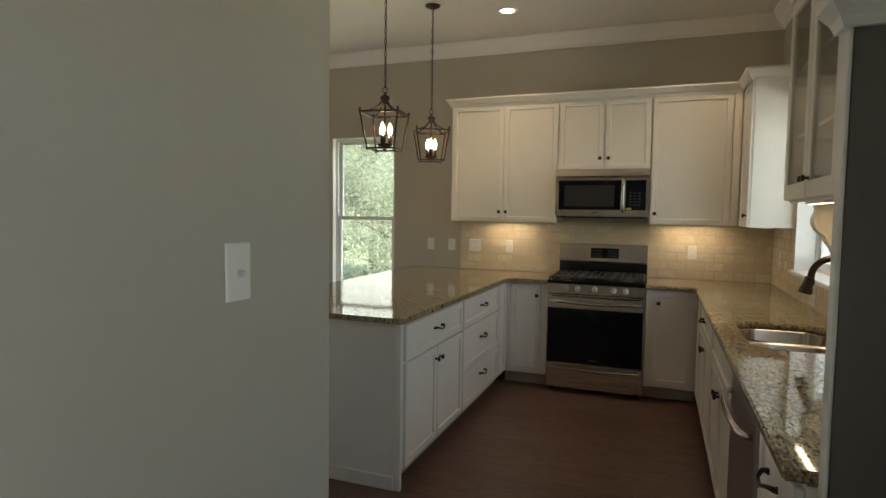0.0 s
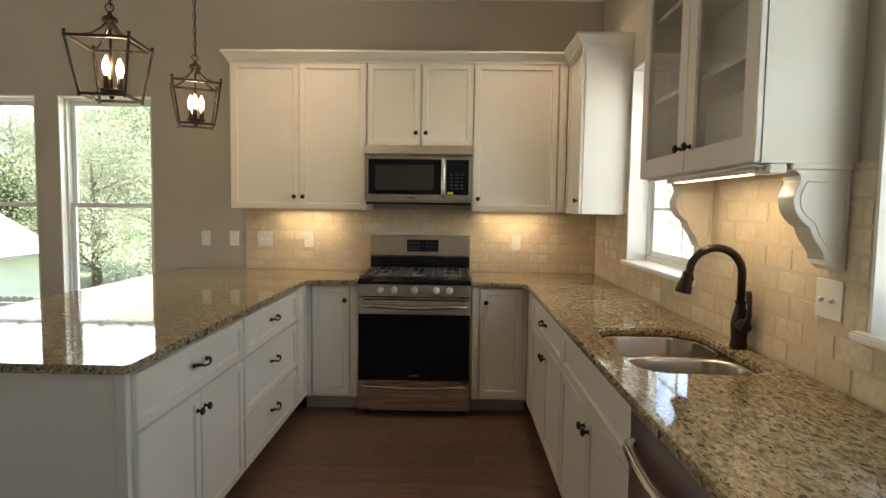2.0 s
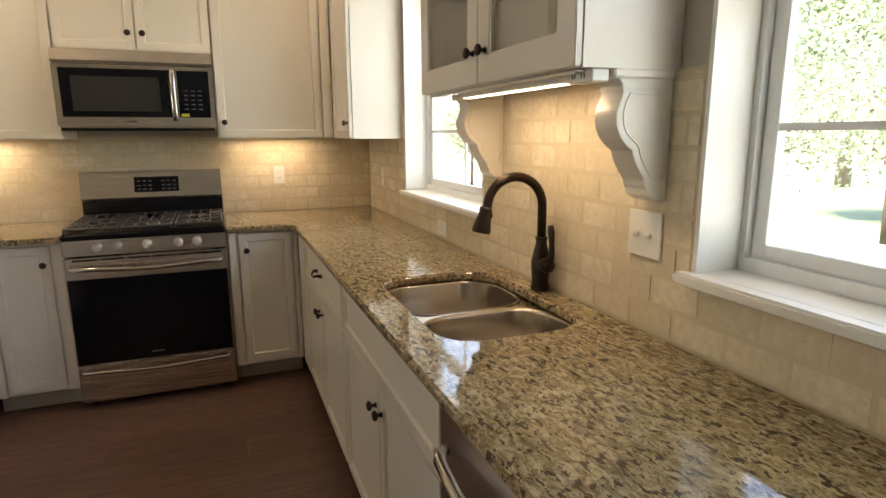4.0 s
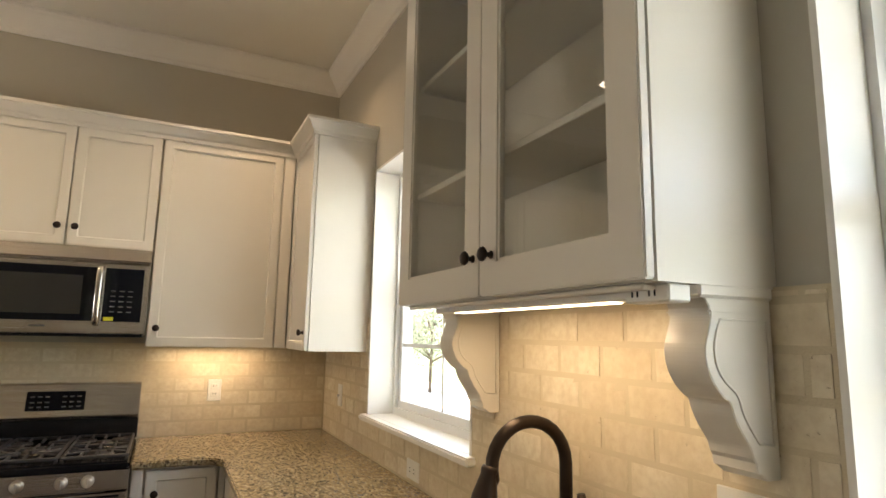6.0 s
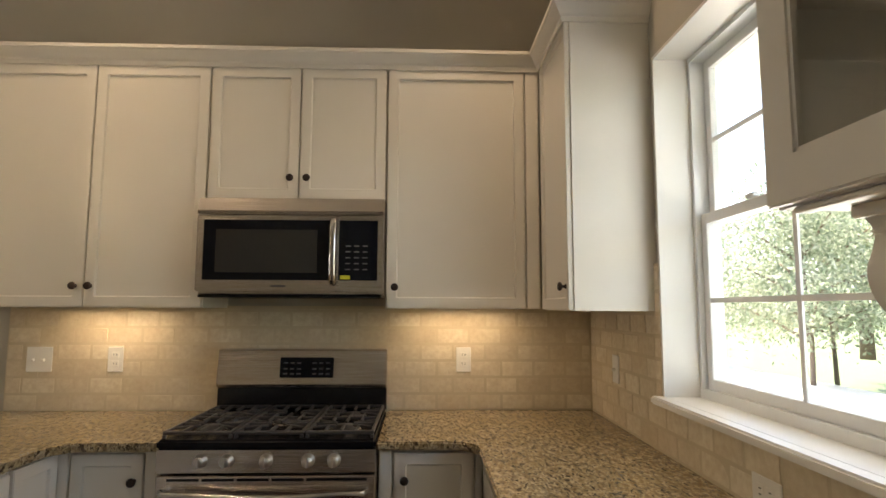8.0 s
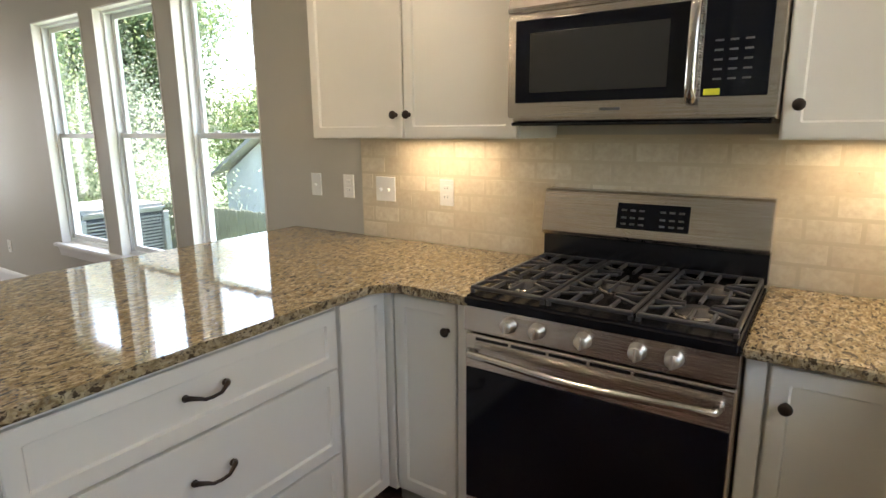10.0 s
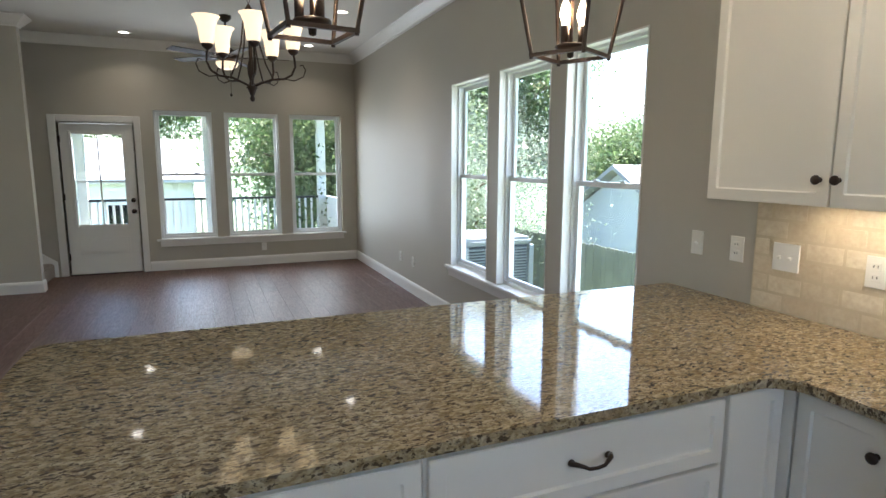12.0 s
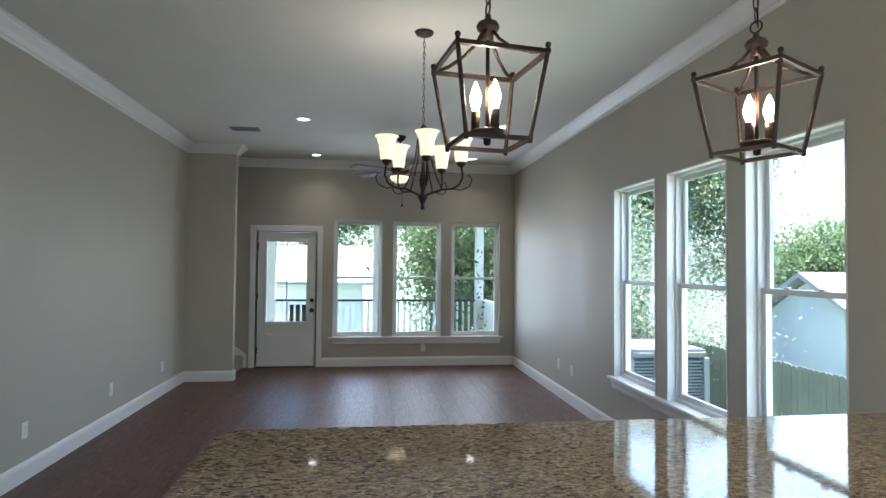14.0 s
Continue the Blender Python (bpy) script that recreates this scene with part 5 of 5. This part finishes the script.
for (y0, y1), power in zip(KITW, (0.55, 0.18)):
    lamp("sky_window_light", "AREA", power, (RIGHT + 0.20, (y0 + y1) / 2, (KZ0 + KZ1) / 2), (0.78, 0.89, 1.0), y1 - y0 - 0.1, (0, (y0 + y1) / 2, 1.2), 160, KZ1 - KZ0 - 0.1)

# porch
porch = thing("porch", "covered back porch with white posts and railing", "porch", kind="structure")
part("deck", boxes((-11.0, FAR - T - 0.002, -6.3, 0.3, -0.20, -0.03)), DECK, porch)
part("porch_roof", boxes((-11.2, FAR - T - 0.002, -6.3, 0.4, 2.62, 2.75)), SIDING, porch)
for y in (-0.10, -2.10, -4.06, -6.0):
    part("post", box(-10.86, -10.70, y - 0.075, y + 0.075, -0.03, 2.62, 0.008), SIDING, porch, "white square porch post")
rl = part("railing", boxes((-10.81, -10.75, -6.0, -0.1, 0.03, 0.07)), SIDING, porch)
part("hand_rail", boxes((-10.82, -10.74, -6.0, -0.1, 0.83, 0.87)), RAILBLACK, rl, "black top rail")
y = -5.95
while y < -0.15:
    part("baluster", boxes((-10.80, -10.765, y, y + 0.035, 0.07, 0.83)), SIDING, rl)
    y += 0.115
sr = part("side_panel", boxes((-10.70, FAR - T - 0.01, -0.02, 0.02, 0.0, 0.84)), SIDING, porch, "white boarded side railing")
part("cap_rail", boxes((-10.70, FAR - T - 0.01, -0.035, 0.035, 0.84, 0.87)), SIDING, sr)


def tree(seed, height, spread, leaves, size, material, base=0.35, girth=1.0):
    rnd = random.Random(seed)
    t = thing("tree", "leafy green tree with uneven crown in the sun", "tree")
    trunk = tube([(0, 0, -0.3), (0.05, 0.02, height * 0.25), (0.0, 0.08, height * 0.55), (0.1, 0.1, height * 0.8)], 0.2, 9, [height * girth * k for k in (0.032, 0.024, 0.015, 0.006)])
    tips = []
    for k in range(13):
        a = rnd.uniform(0, 6.28)
        z = height * rnd.uniform(base, 0.8)
        r = spread * rnd.uniform(0.5, 0.95)
        e = Vector((r * math.cos(a), r * math.sin(a), z + height * rnd.uniform(0.03, 0.18)))
        s = Vector((0, 0.05, z - height * 0.08))
        mid = s.lerp(e, 0.5) + Vector((0, 0, height * 0.02))
        joined(trunk, tube([s, mid, e], 0.05, 6, [height * 0.009, height * 0.006, height * 0.002]))
        tips += [e, mid, e.lerp(mid, 0.5)]
    tips += [Vector((rnd.uniform(-0.3, 0.3) * spread, rnd.uniform(-0.3, 0.3) * spread, height * rnd.uniform(0.7, 0.98))) for _ in range(9)]
    part("trunk", trunk, BARK, t, "rough brown trunk and limbs")
    verts, faces = [], []
    for i in range(leaves):
        c = rnd.choice(tips)
        p = c + Vector((rnd.gauss(0, 1), rnd.gauss(0, 1), rnd.gauss(0, 0.75))) * spread * 0.22
        u = Vector((rnd.gauss(0, 1), rnd.gauss(0, 1), rnd.gauss(0, 1))).normalized()
        v = u.orthogonal().normalized()
        v.rotate(Matrix.Rotation(rnd.uniform(0, 6.28), 3, u))
        w = u.cross(v)
        s = size * rnd.uniform(0.6, 1.3)
        n = len(verts)
        verts += [tuple(p + v * s), tuple(p + w * s * 0.45), tuple(p - v * s), tuple(p - w * s * 0.45)]
        faces.append((n, n + 1, n + 2, n + 3))
    me = bpy.data.meshes.new("crown")
    me.from_pydata(verts, [], faces)
    me.materials.append(material)
    cr = new("crown", me)
    cr.parent = t
    return t


first = tree(1, 9.5, 3.4, 38000, 0.080, LEAF)
first.matrix_world = pose(-20.5, 9.0, -2.1)
second = tree(2, 5.4, 2.3, 28000, 0.055, LEAF, 0.12)
second.matrix_world = pose(-12.9, 0.35, -2.0)
third = tree(3, 4.6, 2.3, 14000, 0.06, LEAFGLARE, 0.30, 0.45)
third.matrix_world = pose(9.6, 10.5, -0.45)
fourth = tree(4, 6.6, 3.0, 32000, 0.042, LEAFGLARE, 0.15)
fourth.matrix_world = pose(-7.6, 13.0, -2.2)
# woods beyond the porch and across the street, glare-lightened trees behind the fence
for m in (pose(-23.5, 8.0, -2.1, 0, 0, 60), pose(-22.0, 16.0, -5.6, 0, 0, 10), pose(-25.5, 21.5, -5.0, 0, 0, 80), pose(-19.0, 19.0, -5.8, 0, 0, 190), pose(-18.0, 2.6, -2.1, 0, 0, 250), pose(-23.5, 1.2, -2.1, 0, 0, 90), pose(-25.0, 5.0, -2.1, 0, 0, 300), pose(24, 12, -0.5, 0, 0, 40), pose(26, 4, -0.5, 0, 0, 100), pose(24, -6, -0.5, 0, 0, 160), pose(20, 22, -0.5, 0, 0, 10), pose(-8.0, 26.0, -2.1, 0, 0, 20), pose(-12.0, 24.0, -2.1, 0, 0, 130), pose(-16.5, 27.0, -2.1, 0, 0, 220), pose(-21.5, 28.0, -2.1, 0, 0, 310), pose(-32.0, -4.5, -2.1, 0, 0, 140), pose(-34.0, -9.5, -2.1, 0, 0, 230), pose(-31.5, -15.0, -2.1, 0, 0, 20)):
    copy_thing(first, m)
for m in (pose(-13.2, 1.6, -2.0, 0, 0, 80), pose(-14.6, 0.2, -2.2, 0, 0, 200)):
    copy_thing(second, m)
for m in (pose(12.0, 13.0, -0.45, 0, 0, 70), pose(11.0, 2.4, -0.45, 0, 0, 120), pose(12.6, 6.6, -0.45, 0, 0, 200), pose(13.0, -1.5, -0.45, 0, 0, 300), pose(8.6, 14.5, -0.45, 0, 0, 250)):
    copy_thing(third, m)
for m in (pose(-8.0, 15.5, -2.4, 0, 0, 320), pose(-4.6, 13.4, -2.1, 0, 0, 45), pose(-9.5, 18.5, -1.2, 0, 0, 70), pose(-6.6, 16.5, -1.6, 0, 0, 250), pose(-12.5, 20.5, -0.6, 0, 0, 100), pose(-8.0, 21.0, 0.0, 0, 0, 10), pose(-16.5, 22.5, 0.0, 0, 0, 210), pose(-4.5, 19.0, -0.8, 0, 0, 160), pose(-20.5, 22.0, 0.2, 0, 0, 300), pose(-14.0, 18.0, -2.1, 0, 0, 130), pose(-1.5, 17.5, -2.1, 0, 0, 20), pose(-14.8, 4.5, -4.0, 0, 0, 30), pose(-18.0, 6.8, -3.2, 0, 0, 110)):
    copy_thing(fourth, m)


def house(m, w, d, h, label, windows=True):
    t = thing("neighbour_house", label, "house", m)
    part("wall", boxes((0, w, 0, d, -0.3, h)), SIDING, t)
    part("roof", moved(turned(prism([(-0.4 - d * 0, h - 0.1), (d / 2, h + d * 0.30), (d + 0.4, h - 0.1), (d + 0.4, h - 0.0), (d / 2, h + d * 0.30 + 0.15), (-0.4, h)], -w - 0.4, 0.4, "xz"), 90), 0, 0, 0), ROOFING, t)
    for x in (0.0, w - 0.1):
        part("gable", turned(prism([(0.02, h), (d - 0.02, h), (d / 2, h + d * 0.29)], -x - 0.1, -x, "xz"), 90), SIDING, t)
    for x in (w * 0.25, w * 0.65) if windows else ():
        wd = part("window", boxes((x, x + 1.0, -0.03, 0, h * 0.35, h * 0.8)), SIDING, t)
        part("pane", boxes((x + 0.08, x + 0.92, -0.04, -0.03, h * 0.35 + 0.08, h * 0.8 - 0.08)), DARKGLASS, wd)
    return t


house(pose(-12.6, 10.5, -2.2, 0, 0, 90), 2.6, 4.6, 2.1, "white sided neighbour house behind the fence", False)
house(pose(-18.0, -9.0, -2.2, 0, 0, 90), 6.5, 3.4, 3.2, "white sided house behind the porch")

fence = thing("fence", "weathered grey wooden privacy fence", "fence")
part("rail", boxes((-21, 3.0, 6.03, 6.07, -0.75, -0.66), (-21, 3.0, 6.03, 6.07, -1.75, -1.66)), FENCE, fence)
board = mesh_of("picket", prism([(-0.068, -2.05), (0.068, -2.05), (0.068, -0.39), (0.04, -0.35), (-0.04, -0.35), (-0.068, -0.39)], -0.01, 0.01, "xz"), FENCE)
for k in range(165):
    ob = new("picket", board)
    ob.parent = fence
    ob.matrix_local = pose(-20.9 + 0.144 * k, 6.01, random.uniform(-0.015, 0.015), 0, random.uniform(-0.6, 0.6), 0)


def condenser(m):
    t = thing("air_conditioner", "grey outdoor air conditioner condenser with louvres", "air conditioner", m)
    part("coil", box(-0.36, 0.36, -0.36, 0.36, 0.08, 0.94, 0.02), ACDARK, t)
    part("base_pan", box(-0.40, 0.40, -0.40, 0.40, 0.0, 0.08, 0.02), ACMETAL, t)
    part("top_cover", box(-0.40, 0.40, -0.40, 0.40, 0.94, 1.02, 0.03, 2), ACMETAL, t)
    for sx in (-1, 1):
        for sy in (-1, 1):
            part("corner_post", box(sx * 0.38 - 0.03, sx * 0.38 + 0.03, sy * 0.38 - 0.03, sy * 0.38 + 0.03, 0.08, 0.94, 0.008), ACMETAL, t)
    for k in range(26):
        z = 0.12 + 0.031 * k
        part("louvre", boxes((-0.35, 0.35, -0.392, -0.366, z, z + 0.012), (-0.35, 0.35, 0.366, 0.392, z, z + 0.012), (-0.392, -0.366, -0.35, 0.35, z, z + 0.012), (0.366, 0.392, -0.35, 0.35, z, z + 0.012)), ACMETAL, t)
    part("pad", box(-0.5, 0.5, -0.5, 0.5, -0.12, 0.0, 0.01), ROAD, t)
    return t


condenser(pose(-5.25, 0.62, -0.28))


# ---- travertine splashback and floor planks ----
TW, TH, TJ, TV = 0.152, 0.0762, 0.0024, 0.0014


def tile_mesh(w, h):
    bm = box(0, w - TV, -0.010, 0, 0, h - TJ)
    f = [e for e in bm.edges if all(v.co.y < -0.009 for v in e.verts)]
    bmesh.ops.bevel(bm, geom=f, offset=0.0055, segments=2, affect="EDGES", clamp_overlap=True)
    for v in bm.verts:
        v.co += Vector((random.uniform(-1, 1), random.uniform(-0.6, 0.6), random.uniform(-1, 1))) * 0.0013
    return mesh_of("tile", bm, TILE)


tiles = {}


def lay_tiles(parent, u0, u1, z0, z1, holes, back):
    """Running bond from z0 up; holes (u0, u1, z0, z1) are left free."""
    row, z = 0, z0
    while z < z1 - 0.005:
        h = min(TH, z1 - z)
        u = u0 - (TW / 2 if row % 2 else 0)
        while u < u1 - 0.004:
            spans = [(max(u, u0), min(u + TW, u1))]
            for a, b, lo, hi in holes:
                if lo < z + h - 0.02 and hi > z + 0.02:
                    spans = [s for p, q in spans for s in ((p, min(q, a)), (max(p, b), q)) if s[1] - s[0] > 0.006]
            for p, q in spans:
                if q - p < 0.006:
                    continue
                full = abs(q - p - TW) < 1e-4 and abs(h - TH) < 1e-4
                key = (round(q - p, 3), round(h, 3), random.randrange(5) if full else 0)
                if key not in tiles:
                    tiles[key] = tile_mesh(q - p, h)
                ob = new("tile", tiles[key])
                ob.parent = parent
                ob.matrix_local = pose(p, back, z, random.uniform(-0.55, 0.55), 0, random.uniform(-0.35, 0.35))
            u += TW
        z += TH
        row += 1


nb = thing("splashback_north", "tumbled travertine brick-tile splashback behind the range", "splashback", kind="structure")
part("grout_bed", boxes((-1.366, RIGHT - 0.001, -0.0104, -0.0005, 0.90, UZ0 + 0.01)), GROUT, nb)
lay_tiles(nb, -1.366, RIGHT - 0.012, 0.915, UZ0 + 0.005, [], -0.002)
eb = thing("splashback_east", "tumbled travertine brick-tile splashback behind the sink", "splashback", pose(RIGHT, 0, 0, 0, 0, -90), kind="structure")
EZ = 1.545
holes = [(0.824, 1.846, KZ0 - 0.024, 2.0), (2.944, 3.976, KZ0 - 0.024, 2.0), (0.0, 0.779, UZ0 + 0.004, 2.0)]
bed = boxes(*[(a, b, -0.0104, -0.0005, lo, hi) for a, b, lo, hi in wall_cells(0.0, 3.976, 0.90, EZ, [(0.824, 1.846, KZ0 - 0.024, EZ), (2.944, 3.976, KZ0 - 0.024, EZ), (0.0, 0.779, UZ0 + 0.01, EZ)])])
part("grout_bed", bed, GROUT, eb)
lay_tiles(eb, 0.012, 3.976, 0.915, EZ, holes, -0.002)

floor = thing("floor", "dark reddish brown wood plank floor", "floor", kind="structure")
PL, PW = 1.22, 0.18


def plank_mesh(w, d):
    bm = box(0, w - 0.0007, 0, d - 0.0007, -0.012, 0.0)
    f = [e for e in bm.edges if all(v.co.z > -0.001 for v in e.verts)]
    bmesh.ops.bevel(bm, geom=f, offset=0.0008, segments=1, affect="EDGES", clamp_overlap=True)
    return mesh_of("plank", bm, PLANK)


planks = {}
row, y = 0, -7.2
while y < 0:
    d = min(PW, -y)
    x0, x1 = (FAR, RIGHT) if y > -4.75 else (-0.42, RIGHT)
    x = x0 - [0.0, 0.52, 0.93, 0.31, 0.74][row % 5]
    while x < x1 - 0.01:
        a, b = max(x, x0), min(x + PL, x1)
        if b - a > 0.01:
            key = (round(b - a, 2), round(d, 3))
            if key not in planks:
                planks[key] = plank_mesh(b - a, d)
            ob = new("plank", planks[key])
            ob.parent = floor
            ob.matrix_local = pose(a, y, 0)
        x += PL
    y += PW
    row += 1
